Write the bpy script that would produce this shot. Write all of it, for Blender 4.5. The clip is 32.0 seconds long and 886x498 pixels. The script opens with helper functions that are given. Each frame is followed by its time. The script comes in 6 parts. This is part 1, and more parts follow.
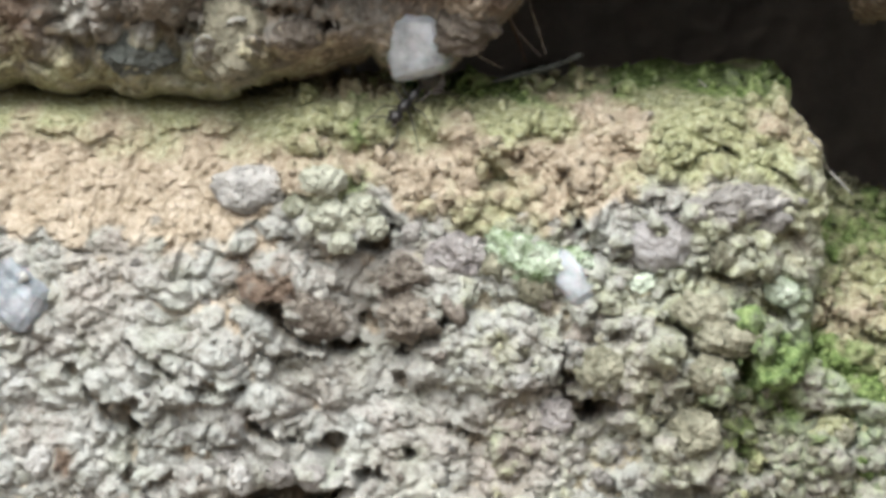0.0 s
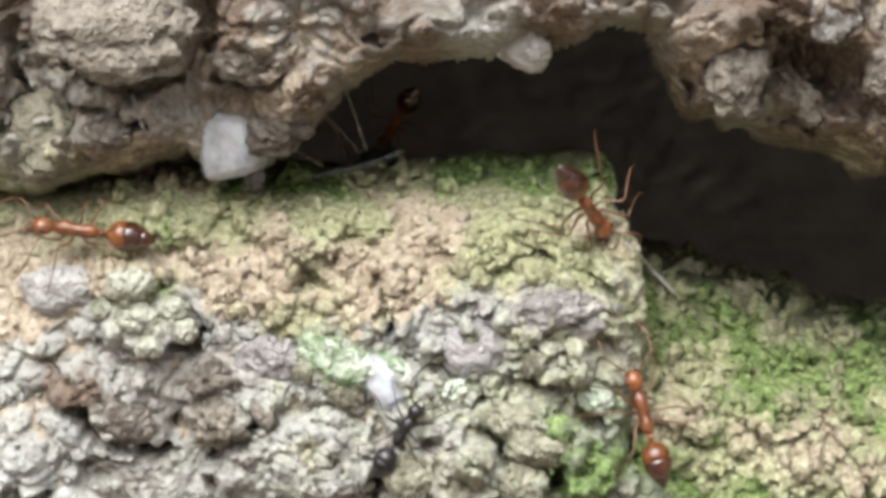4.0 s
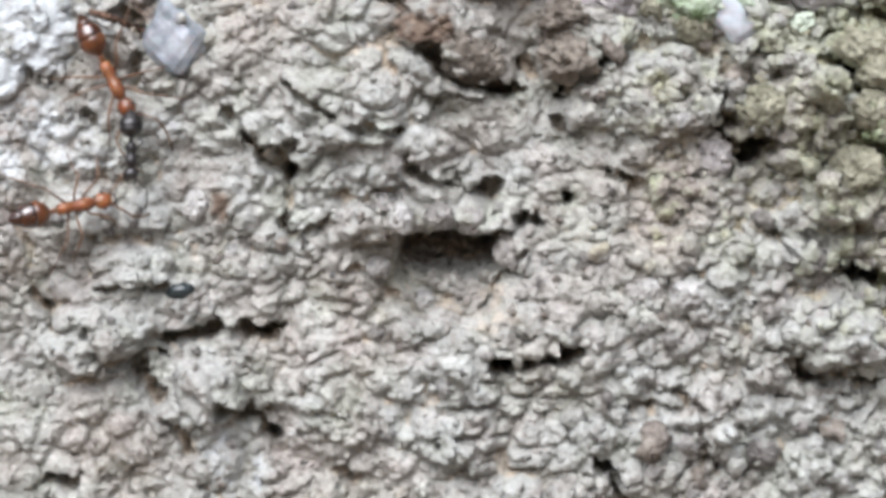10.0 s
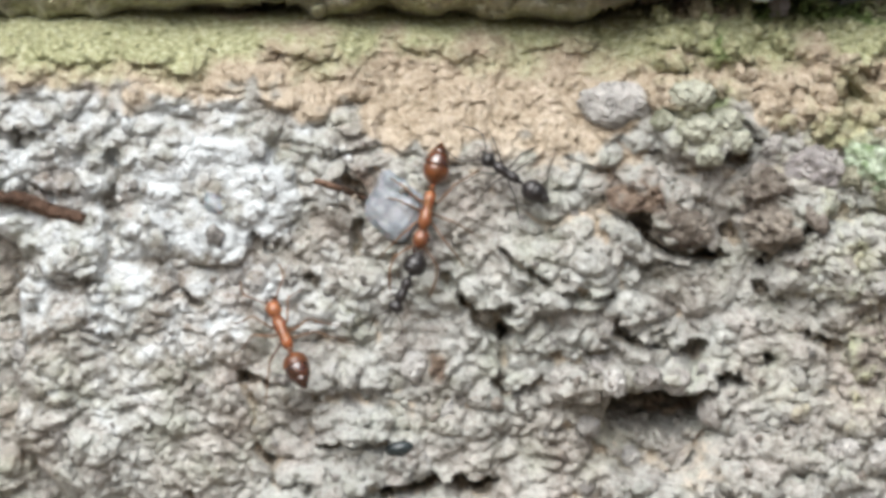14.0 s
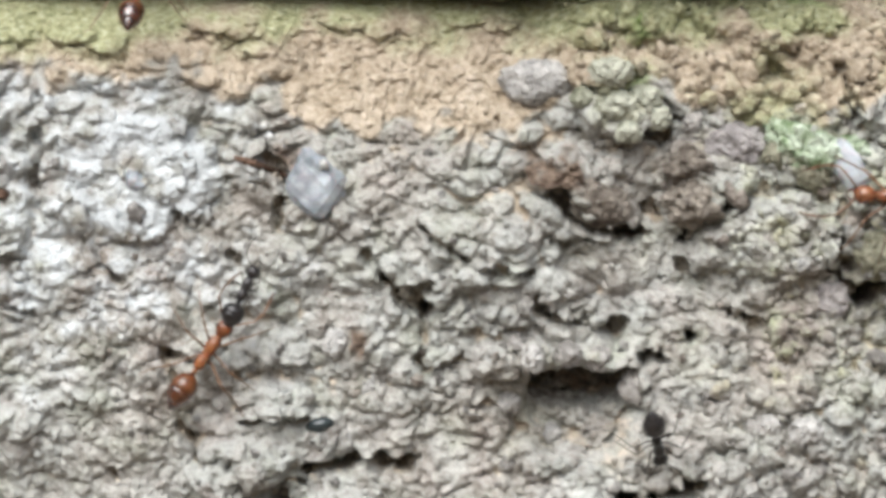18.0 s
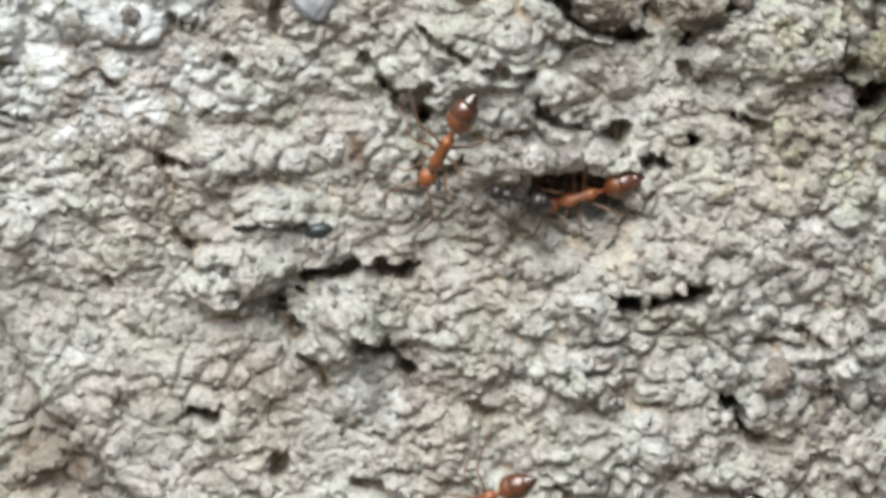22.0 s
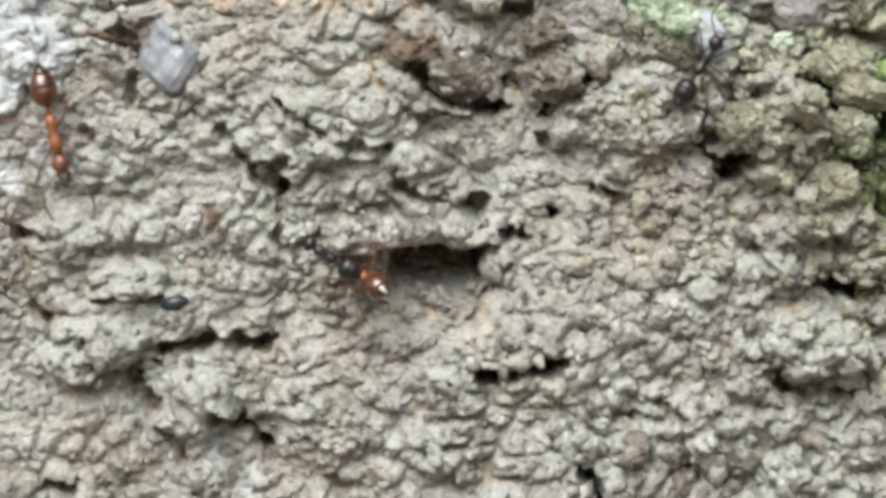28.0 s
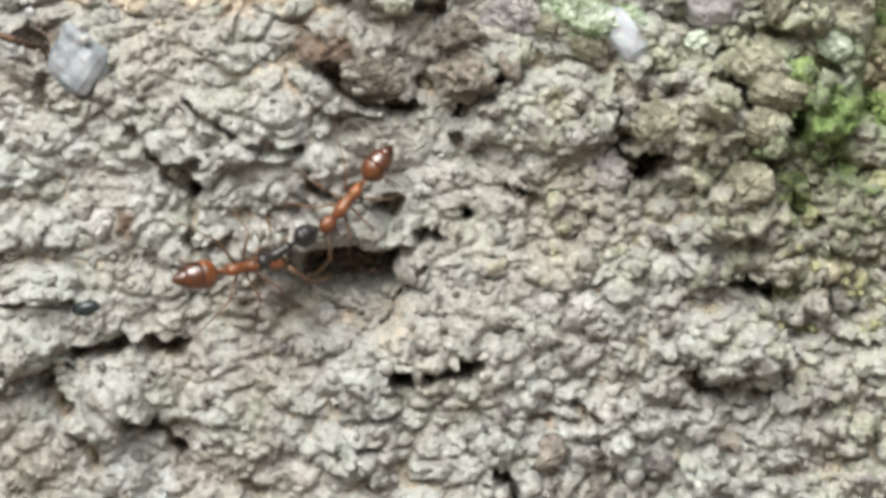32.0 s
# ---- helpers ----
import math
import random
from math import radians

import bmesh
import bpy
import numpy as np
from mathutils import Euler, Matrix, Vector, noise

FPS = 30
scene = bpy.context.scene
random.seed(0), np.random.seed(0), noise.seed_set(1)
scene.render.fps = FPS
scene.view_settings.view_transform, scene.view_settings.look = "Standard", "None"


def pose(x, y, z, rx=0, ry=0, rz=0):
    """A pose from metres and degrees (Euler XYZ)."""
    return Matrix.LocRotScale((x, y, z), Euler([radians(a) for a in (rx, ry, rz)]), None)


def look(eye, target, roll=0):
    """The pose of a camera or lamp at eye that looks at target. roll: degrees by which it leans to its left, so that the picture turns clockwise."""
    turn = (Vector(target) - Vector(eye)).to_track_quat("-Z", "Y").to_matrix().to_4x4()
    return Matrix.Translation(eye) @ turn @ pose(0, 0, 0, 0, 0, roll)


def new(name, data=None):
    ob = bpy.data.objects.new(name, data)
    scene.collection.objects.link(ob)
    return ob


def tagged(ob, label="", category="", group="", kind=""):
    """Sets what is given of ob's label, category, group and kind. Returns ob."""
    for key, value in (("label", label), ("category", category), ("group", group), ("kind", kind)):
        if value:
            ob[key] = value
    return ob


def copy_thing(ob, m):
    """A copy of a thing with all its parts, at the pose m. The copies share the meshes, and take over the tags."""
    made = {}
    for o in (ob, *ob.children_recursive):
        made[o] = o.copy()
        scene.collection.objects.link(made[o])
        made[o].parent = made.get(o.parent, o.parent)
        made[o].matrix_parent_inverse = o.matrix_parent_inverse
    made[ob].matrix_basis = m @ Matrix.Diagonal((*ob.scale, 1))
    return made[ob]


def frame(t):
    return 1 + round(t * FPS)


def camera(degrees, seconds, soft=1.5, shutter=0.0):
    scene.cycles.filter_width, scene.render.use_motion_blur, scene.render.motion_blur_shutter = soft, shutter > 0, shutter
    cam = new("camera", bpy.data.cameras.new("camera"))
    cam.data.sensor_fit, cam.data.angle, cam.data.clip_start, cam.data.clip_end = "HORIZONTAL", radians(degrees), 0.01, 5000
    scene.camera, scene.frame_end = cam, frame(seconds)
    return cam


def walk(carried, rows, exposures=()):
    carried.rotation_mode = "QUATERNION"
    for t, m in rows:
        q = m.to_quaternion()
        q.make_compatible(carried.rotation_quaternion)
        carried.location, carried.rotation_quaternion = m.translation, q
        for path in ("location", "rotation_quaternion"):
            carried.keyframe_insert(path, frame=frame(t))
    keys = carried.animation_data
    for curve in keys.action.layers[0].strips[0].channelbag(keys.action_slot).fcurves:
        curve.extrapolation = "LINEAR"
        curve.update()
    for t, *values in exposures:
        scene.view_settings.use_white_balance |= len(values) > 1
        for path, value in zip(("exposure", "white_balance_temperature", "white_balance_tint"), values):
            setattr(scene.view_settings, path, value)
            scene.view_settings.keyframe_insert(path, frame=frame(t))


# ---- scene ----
# camera: rows of seconds, place in millimetres, yaw, pitch and roll in degrees
MM = 0.001


def view(x, y, z, yaw, pitch, roll):
    return pose(x * MM, y * MM, z * MM, 90 + pitch, 0, yaw) @ pose(0, 0, 0, 0, 0, roll)


cam = camera(22, 32.0, soft=4.1, shutter=0.06)
walk(cam, [
    (0.0, view(7.27, -88.66, 8.91, -0.02, 0.12, 0.08)),
    (0.5, view(7.12, -89.09, 8.71, -0.20, 0.41, -0.12)),
    (1.0, view(7.80, -88.22, 7.98, -0.17, 0.60, 0.04)),
    (1.5, view(10.20, -87.76, 8.09, -0.30, 0.18, 0.18)),
    (2.0, view(9.53, -88.30, 9.11, -0.15, 0.07, 0.08)),
    (2.5, view(12.58, -86.94, 9.85, 0.01, -0.60, 0.38)),
    (3.0, view(16.38, -86.35, 11.87, -0.09, -0.82, 0.69)),
    (3.5, view(15.56, -87.15, 13.24, -0.03, -0.76, 0.55)),
    (4.0, view(14.70, -87.33, 13.94, 0.15, -0.57, 0.42)),
    (4.5, view(14.18, -87.35, 13.86, 0.07, -0.28, 0.36)),
    (6.5, view(12.67, -87.11, 11.50, -0.08, -0.18, 0.31)),
    (7.0, view(9.74, -88.51, 12.75, -0.14, -0.21, 0.10)),
    (7.5, view(7.76, -89.40, 11.32, -0.25, -0.21, -0.43)),
    (8.0, view(5.95, -89.51, 8.63, -0.36, -0.01, -0.52)),
    (8.5, view(4.87, -88.02, 6.08, -0.47, 0.08, -0.46)),
    (9.0, view(2.41, -87.89, 4.73, -0.25, 0.33, -0.17)),
    (9.5, view(1.34, -87.99, 1.23, -0.24, 0.21, -0.18)),
    (10.0, view(0.54, -88.20, -0.80, -0.42, -0.02, -0.23)),
    (10.5, view(-0.64, -89.39, -1.92, -0.34, -0.12, -0.38)),
    (11.0, view(-3.88, -90.25, -0.96, -0.50, -0.26, -0.34)),
    (11.5, view(-4.66, -90.32, 0.43, -0.64, -0.22, -0.25)),
    (12.0, view(-7.54, -91.92, 2.58, -0.77, -0.09, -0.06)),
    (12.5, view(-7.60, -92.42, 3.20, -0.72, 0.06, -0.06)),
    (13.0, view(-7.86, -92.25, 4.15, -0.69, 0.07, -0.03)),
    (13.5, view(-8.65, -92.29, 4.74, -0.76, 0.21, -0.07)),
    (14.0, view(-8.46, -91.95, 5.15, -0.81, 0.27, 0.07)),
    (14.5, view(-7.57, -92.19, 6.60, -0.61, 0.14, 0.12)),
    (16.5, view(-4.69, -93.09, 5.40, -0.06, 0.33, 0.10)),
    (17.0, view(-3.90, -92.30, 4.29, 0.12, 0.35, 0.17)),
    (17.5, view(-2.00, -91.68, 4.10, 0.34, 0.34, 0.03)),
    (18.0, view(-3.30, -92.25, 3.60, 0.42, 0.66, 0.03)),
    (18.5, view(-2.99, -93.29, 2.93, 0.36, 0.60, -0.05)),
    (19.0, view(-3.00, -93.27, -0.01, 0.42, 0.45, -0.22)),
    (19.5, view(-4.64, -92.29, -1.99, 0.30, 0.46, -0.18)),
    (20.0, view(-4.77, -90.73, -2.70, 0.28, 0.39, -0.20)),
    (20.5, view(-4.03, -90.08, -4.04, 0.13, 0.20, -0.35)),
    (21.0, view(-2.88, -89.92, -4.34, 0.17, -0.10, -0.26)),
    (21.5, view(-4.96, -90.43, -3.27, 0.09, -0.33, -0.26)),
    (22.0, view(-4.07, -90.91, -2.63, -0.06, -0.32, -0.17)),
    (22.5, view(-1.31, -90.27, -1.82, -0.06, 0.11, -0.15)),
    (23.0, view(-0.00, -90.03, -0.01, -0.02, 0.04, -0.20)),
    (23.5, view(-0.11, -89.96, -0.59, 0.18, 0.18, -0.03)),
    (24.0, view(-0.45, -90.22, -0.98, 0.03, 0.20, -0.02)),
    (24.5, view(-1.12, -90.50, -0.73, -0.03, 0.23, -0.02)),
    (25.0, view(-0.71, -90.44, -0.71, -0.11, 0.21, -0.14)),
    (25.5, view(-0.74, -90.01, -0.37, -0.09, 0.25, -0.09)),
    (27.5, view(1.16, -91.03, -0.49, 0.50, 0.20, 0.01)),
    (28.0, view(2.35, -90.46, -0.77, 0.43, 0.30, -0.19)),
    (28.5, view(2.62, -90.22, -0.84, 0.40, -0.10, -0.04)),
    (29.0, view(1.24, -90.66, -0.26, 0.49, -0.30, 0.01)),
    (29.5, view(2.45, -89.84, -0.28, 0.51, -0.43, 0.00)),
    (30.0, view(3.53, -89.02, 0.30, 0.42, -0.54, 0.01)),
    (30.5, view(6.38, -89.30, 0.74, 0.40, -0.40, -0.16)),
    (31.0, view(6.26, -89.55, 0.52, 0.14, -0.46, -0.30)),
    (31.5, view(6.27, -90.34, 0.79, 0.02, -0.48, -0.46)),
    (32.0, view(5.12, -89.67, 0.53, 0.04, -0.49, -0.55)),
], exposures=[
    (0.0, -0.10, 5980, 3), (2.0, -0.08, 6020, 3), (3.0, 0.08, 6020, 4), (4.0, 0.08, 6040, 5), (7.0, 0.00, 5990, 6), (9.0, -0.14, 5920, 7), (10.0, -0.21, 5740, 8), (11.0, -0.21, 5750, 8), (13.0, -0.22, 6020, 5),
    (18.0, -0.26, 5990, 5), (20.0, -0.24, 5890, 5), (22.0, -0.23, 6060, 3), (25.0, -0.36, 6100, 0), (29.0, -0.33, 6080, 3), (32.0, -0.20, 6160, 3)])

# ---- light: open shade under a bright overcast sky ----
SUN_UP, SUN_ROUND = 46, 198
world = bpy.data.worlds.new("sky")
scene.world = world
world.use_nodes = True
wn = world.node_tree
sky = wn.nodes.new("ShaderNodeTexSky")
sky.sky_type, sky.sun_disc = "NISHITA", False
sky.sun_elevation, sky.sun_rotation = radians(SUN_UP), radians(SUN_ROUND)
sky.air_density, sky.dust_density, sky.ozone_density = 0.35, 10.0, 0.3
wn.links.new(sky.outputs[0], wn.nodes["Background"].inputs[0])
wn.nodes["Background"].inputs[1].default_value = 0.165
sun = new("sun", bpy.data.lights.new("sun", "SUN"))
sun.data.energy, sun.data.angle, sun.data.color = 2.9, radians(60), (0.985, 0.99, 1.0)
sun.matrix_world = look((-0.10, -0.295, 0.355), (0, 0, 0))

# ---- materials ----
def graph(name):
    m = bpy.data.materials.new(name)
    m.use_nodes = True
    return m, m.node_tree, m.node_tree.nodes["Principled BSDF"]


def node(nt, kind, **values):
    n = nt.nodes.new(kind)
    for key, value in values.items():
        n.inputs[key.replace("_", " ")].default_value = value
    return n


def noise_of(nt, scale, detail=4.0, rough=0.6, coords=None):
    n = node(nt, "ShaderNodeTexNoise", Scale=scale, Detail=detail, Roughness=rough)
    if coords is not None:
        nt.links.new(coords, n.inputs["Vector"])
    return n.outputs["Fac"]


def ramp(nt, fac, *stops):
    r = nt.nodes.new("ShaderNodeValToRGB")
    e = r.color_ramp.elements
    while len(e) < len(stops):
        e.new(0.5)
    for el, (at, col) in zip(e, stops):
        el.position, el.color = at, (*col, 1) if len(col) == 3 else col
    nt.links.new(fac, r.inputs[0])
    return r.outputs[0]


def mix(nt, fac, a, b):
    n = nt.nodes.new("ShaderNodeMix")
    n.data_type = "RGBA"
    for sock, value in ((n.inputs[0], fac), (n.inputs[6], a), (n.inputs[7], b)):
        if isinstance(value, (int, float)):
            sock.default_value = value
        elif isinstance(value, tuple):
            sock.default_value = (*value, 1)
        else:
            nt.links.new(value, sock)
    return n.outputs[2]


def math_of(nt, op, a, b=0.0, clamp=False):
    n = nt.nodes.new("ShaderNodeMath")
    n.operation, n.use_clamp = op, clamp
    for sock, value in zip(n.inputs, (a, b)):
        if isinstance(value, (int, float)):
            sock.default_value = value
        else:
            nt.links.new(value, sock)
    return n.outputs[0]


def object_coords(nt):
    return nt.nodes.new("ShaderNodeTexCoord").outputs["Object"]


def geometry_coords(nt):
    return nt.nodes.new("ShaderNodeNewGeometry").outputs["Position"]


def bumped(nt, shader, height, strength, distance):
    b = node(nt, "ShaderNodeBump", Strength=strength, Distance=distance)
    nt.links.new(height, b.inputs["Height"])
    nt.links.new(b.outputs[0], shader.inputs["Normal"])


def attribute(nt, name):
    a = nt.nodes.new("ShaderNodeAttribute")
    a.attribute_name = name
    return a.outputs["Fac"]


def threshold(nt, fac, low, high):
    n = nt.nodes.new("ShaderNodeMapRange")
    n.inputs[1].default_value, n.inputs[2].default_value = low, high
    nt.links.new(fac, n.inputs[0])
    return n.outputs[0]


def grainy(nt, pos, grain, fine):
    """Height of a granular weathered surface: grains with winding little ridges."""
    curl = noise_of(nt, 2500, 1, 0.5, pos)
    curl = math_of(nt, "MULTIPLY", math_of(nt, "ABSOLUTE", math_of(nt, "SUBTRACT", curl, 0.5)), -2.4)
    return math_of(nt, "ADD", math_of(nt, "ADD", math_of(nt, "MULTIPLY", grain, 0.8), math_of(nt, "MULTIPLY", fine, 0.45)), curl)


def mortar_material():
    """Weathered lime mortar with clay, green algae and pale lichen where the surface carries them."""
    m, nt, b = graph("weathered_mortar")
    pos = geometry_coords(nt)
    wide, grain, fine = noise_of(nt, 160, 4, 0.6, pos), noise_of(nt, 900, 5, 0.65, pos), noise_of(nt, 3600, 3, 0.6, pos)
    both = math_of(nt, "ADD", math_of(nt, "MULTIPLY", grain, 0.6), math_of(nt, "MULTIPLY", fine, 0.4))
    grey = ramp(nt, both, (0.30, (0.21, 0.192, 0.172)), (0.46, (0.371, 0.374, 0.347)), (0.65, (0.495, 0.506, 0.483)))
    brown = ramp(nt, both, (0.33, (0.17, 0.14, 0.116)), (0.64, (0.47, 0.437, 0.385)))
    col = mix(nt, threshold(nt, wide, 0.42, 0.70), grey, brown)
    tint = noise_of(nt, 520, 3, 0.55, pos)
    col = mix(nt, math_of(nt, "MULTIPLY", threshold(nt, tint, 0.52, 0.72), 0.55), col, ramp(nt, both, (0.32, (0.19, 0.20, 0.15)), (0.66, (0.49, 0.51, 0.42))))
    col = mix(nt, math_of(nt, "MULTIPLY", threshold(nt, tint, 0.46, 0.28), 0.55), col, ramp(nt, both, (0.32, (0.20, 0.165, 0.145)), (0.66, (0.50, 0.455, 0.43))))
    red = ramp(nt, fine, (0.3, (0.075, 0.050, 0.036)), (0.7, (0.24, 0.185, 0.14)))
    col = mix(nt, threshold(nt, math_of(nt, "ADD", attribute(nt, "rust_and_shade"), math_of(nt, "MULTIPLY", math_of(nt, "SUBTRACT", grain, 0.5), 2.0)), 0.38, 0.95), col, red)
    # clay tan; in hollows of the relief it paints their warm shade instead
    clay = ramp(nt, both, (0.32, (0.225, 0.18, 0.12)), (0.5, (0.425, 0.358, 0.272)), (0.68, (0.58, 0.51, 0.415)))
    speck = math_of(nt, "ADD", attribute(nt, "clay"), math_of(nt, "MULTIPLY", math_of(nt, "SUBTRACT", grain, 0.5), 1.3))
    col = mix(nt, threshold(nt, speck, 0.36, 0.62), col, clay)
    lime = ramp(nt, grain, (0.3, (0.42, 0.44, 0.445)), (0.65, (0.58, 0.61, 0.62)))
    streak = math_of(nt, "ADD", attribute(nt, "lime"), math_of(nt, "MULTIPLY", math_of(nt, "SUBTRACT", grain, 0.5), 1.6))
    col = mix(nt, threshold(nt, streak, 0.40, 0.75), col, lime)
    moss = ramp(nt, fine, (0.28, (0.19, 0.20, 0.09)), (0.5, (0.33, 0.345, 0.19)), (0.72, (0.51, 0.52, 0.36)))
    green = ramp(nt, fine, (0.3, (0.038, 0.075, 0.014)), (0.5, (0.13, 0.205, 0.05)), (0.72, (0.32, 0.41, 0.16)))
    lush = math_of(nt, "ADD", attribute(nt, "lush"), math_of(nt, "MULTIPLY", math_of(nt, "SUBTRACT", wide, 0.5), 1.6))
    moss = mix(nt, threshold(nt, lush, 0.25, 0.55), moss, green)
    cover = math_of(nt, "ADD", attribute(nt, "moss"), math_of(nt, "MULTIPLY", math_of(nt, "SUBTRACT", grain, 0.5), 1.5))
    col = mix(nt, math_of(nt, "MULTIPLY", threshold(nt, cover, 0.28, 0.92), 0.92), col, moss)
    nt.links.new(col, b.inputs["Base Color"])
    b.inputs["Roughness"].default_value = 0.88
    b.inputs["Specular IOR Level"].default_value = 0.3
    bumped(nt, b, grainy(nt, pos, grain, fine), 0.8, 0.00019)
    return m


MORTAR = mortar_material()

# ---- relief of the wall, worked out in millimetres: x right, z up, y into the wall ----
TABLE = np.random.RandomState(7).rand(3, 256, 256)


def smooth_noise(x, z, size, k=0):
    """Value noise between -1 and 1 with lumps of the given size."""
    u, v = x / size + 91.3 * (k + 1), z / size + 37.7 * (k + 1)
    i, j = np.floor(u).astype(int), np.floor(v).astype(int)
    f, g = u - i, v - j
    f, g = f * f * (3 - 2 * f), g * g * (3 - 2 * g)
    t = TABLE[k % 3]
    a, b = t[i % 256, j % 256], t[(i + 1) % 256, j % 256]
    c, d = t[i % 256, (j + 1) % 256], t[(i + 1) % 256, (j + 1) % 256]
    return 2 * ((a * (1 - f) + b * f) * (1 - g) + (c * (1 - f) + d * f) * g) - 1


def cells(x, z, size, k=0):
    """Distances to the nearest and second nearest seed of a jittered grid, and the nearest seed's own random number."""
    u, v = x / size + 53.0 * (k + 1), z / size + 29.0 * (k + 1)
    i, j = np.floor(u).astype(int), np.floor(v).astype(int)
    near, second, own = np.full(u.shape, 9.0), np.full(u.shape, 9.0), np.zeros(u.shape)
    for di in (-1, 0, 1):
        for dj in (-1, 0, 1):
            a, b = (i + di) % 256, (j + dj) % 256
            d = np.hypot(i + di + TABLE[k % 3][a, b] - u, j + dj + TABLE[(k + 1) % 3][a, b] - v)
            closer = d < near
            second = np.where(closer, near, np.minimum(second, d))
            own = np.where(closer, TABLE[(k + 2) % 3][a, b], own)
            near = np.where(closer, d, near)
    return near, second, own


def grains(x, z, size, k=0):
    """Rounded crumbs with creases between them, 0 to 1, of uneven height."""
    near, second, own = cells(x, z, size, k)
    dome = np.sqrt(np.clip(1 - near * near * 0.95, 0, 1))
    crease = np.clip((second - near) * 1.9, 0, 1)
    return dome * crease ** 0.65 * (0.5 + 0.5 * own)


def ridges(x, z, size, k=0):
    """Winding little ridges with sharp valleys beside them, 0 to 1."""
    return 1 - np.abs(smooth_noise(x, z, size, k)) ** 0.7


def crumbly(x, z, k=0):
    """Outward relief of crumbling mortar, in millimetres: broad swells, flakes, crumbs and grains."""
    wx = x + 0.30 * smooth_noise(x, z, 1.5, k) + 0.07 * smooth_noise(x, z, 0.40, k + 1)
    wz = z + 0.30 * smooth_noise(x + 40, z, 1.5, k) + 0.07 * smooth_noise(x + 40, z, 0.40, k + 1)
    low = 0.34 * smooth_noise(x, z, 5.0, k) + 0.25 * smooth_noise(x, z, 2.1, k + 1)
    rough = np.clip(0.8 + 0.6 * smooth_noise(x, z, 3.4, k + 1), 0.3, 1.25)
    return (low + 0.72 * rough * grains(wx * 0.78, wz, 2.2, k) + 0.58 * rough * grains(wx * 0.80, wz * 1.04, 1.02, k + 1)
            + 0.20 * grains(wx * 0.88, wz, 0.50, k + 2) + 0.06 * ridges(wx * 0.9, wz, 0.40, k) + 0.04 * ridges(x, z, 0.22, k + 1))


def soft_ramp(a, width=1.0):
    return width * np.log1p(np.exp(np.clip(a / width, -30, 30)))


def line(at, *pairs):
    return np.interp(at, pairs[0::2], pairs[1::2])


def rounded(s, r, steep=40.0):
    """How far a face falls back at the distance s inside its outline, with an edge rounded by r."""
    inside = 1 - np.sqrt(np.clip(1 - (1 - np.clip(s, 0, r) / r) ** 2, 0, 1))
    return r * inside + np.clip(-s, 0, None) * steep


def spread(low, high, step, out, count):
    """Even steps from low to high, then growing ones as far as out on both sides."""
    mid = np.arange(low, high + step / 2, step)
    ease = (np.linspace(0, 1, count + 1)[1:]) ** 3
    return np.concatenate([(low - ease * out)[::-1], mid, high + ease * out])


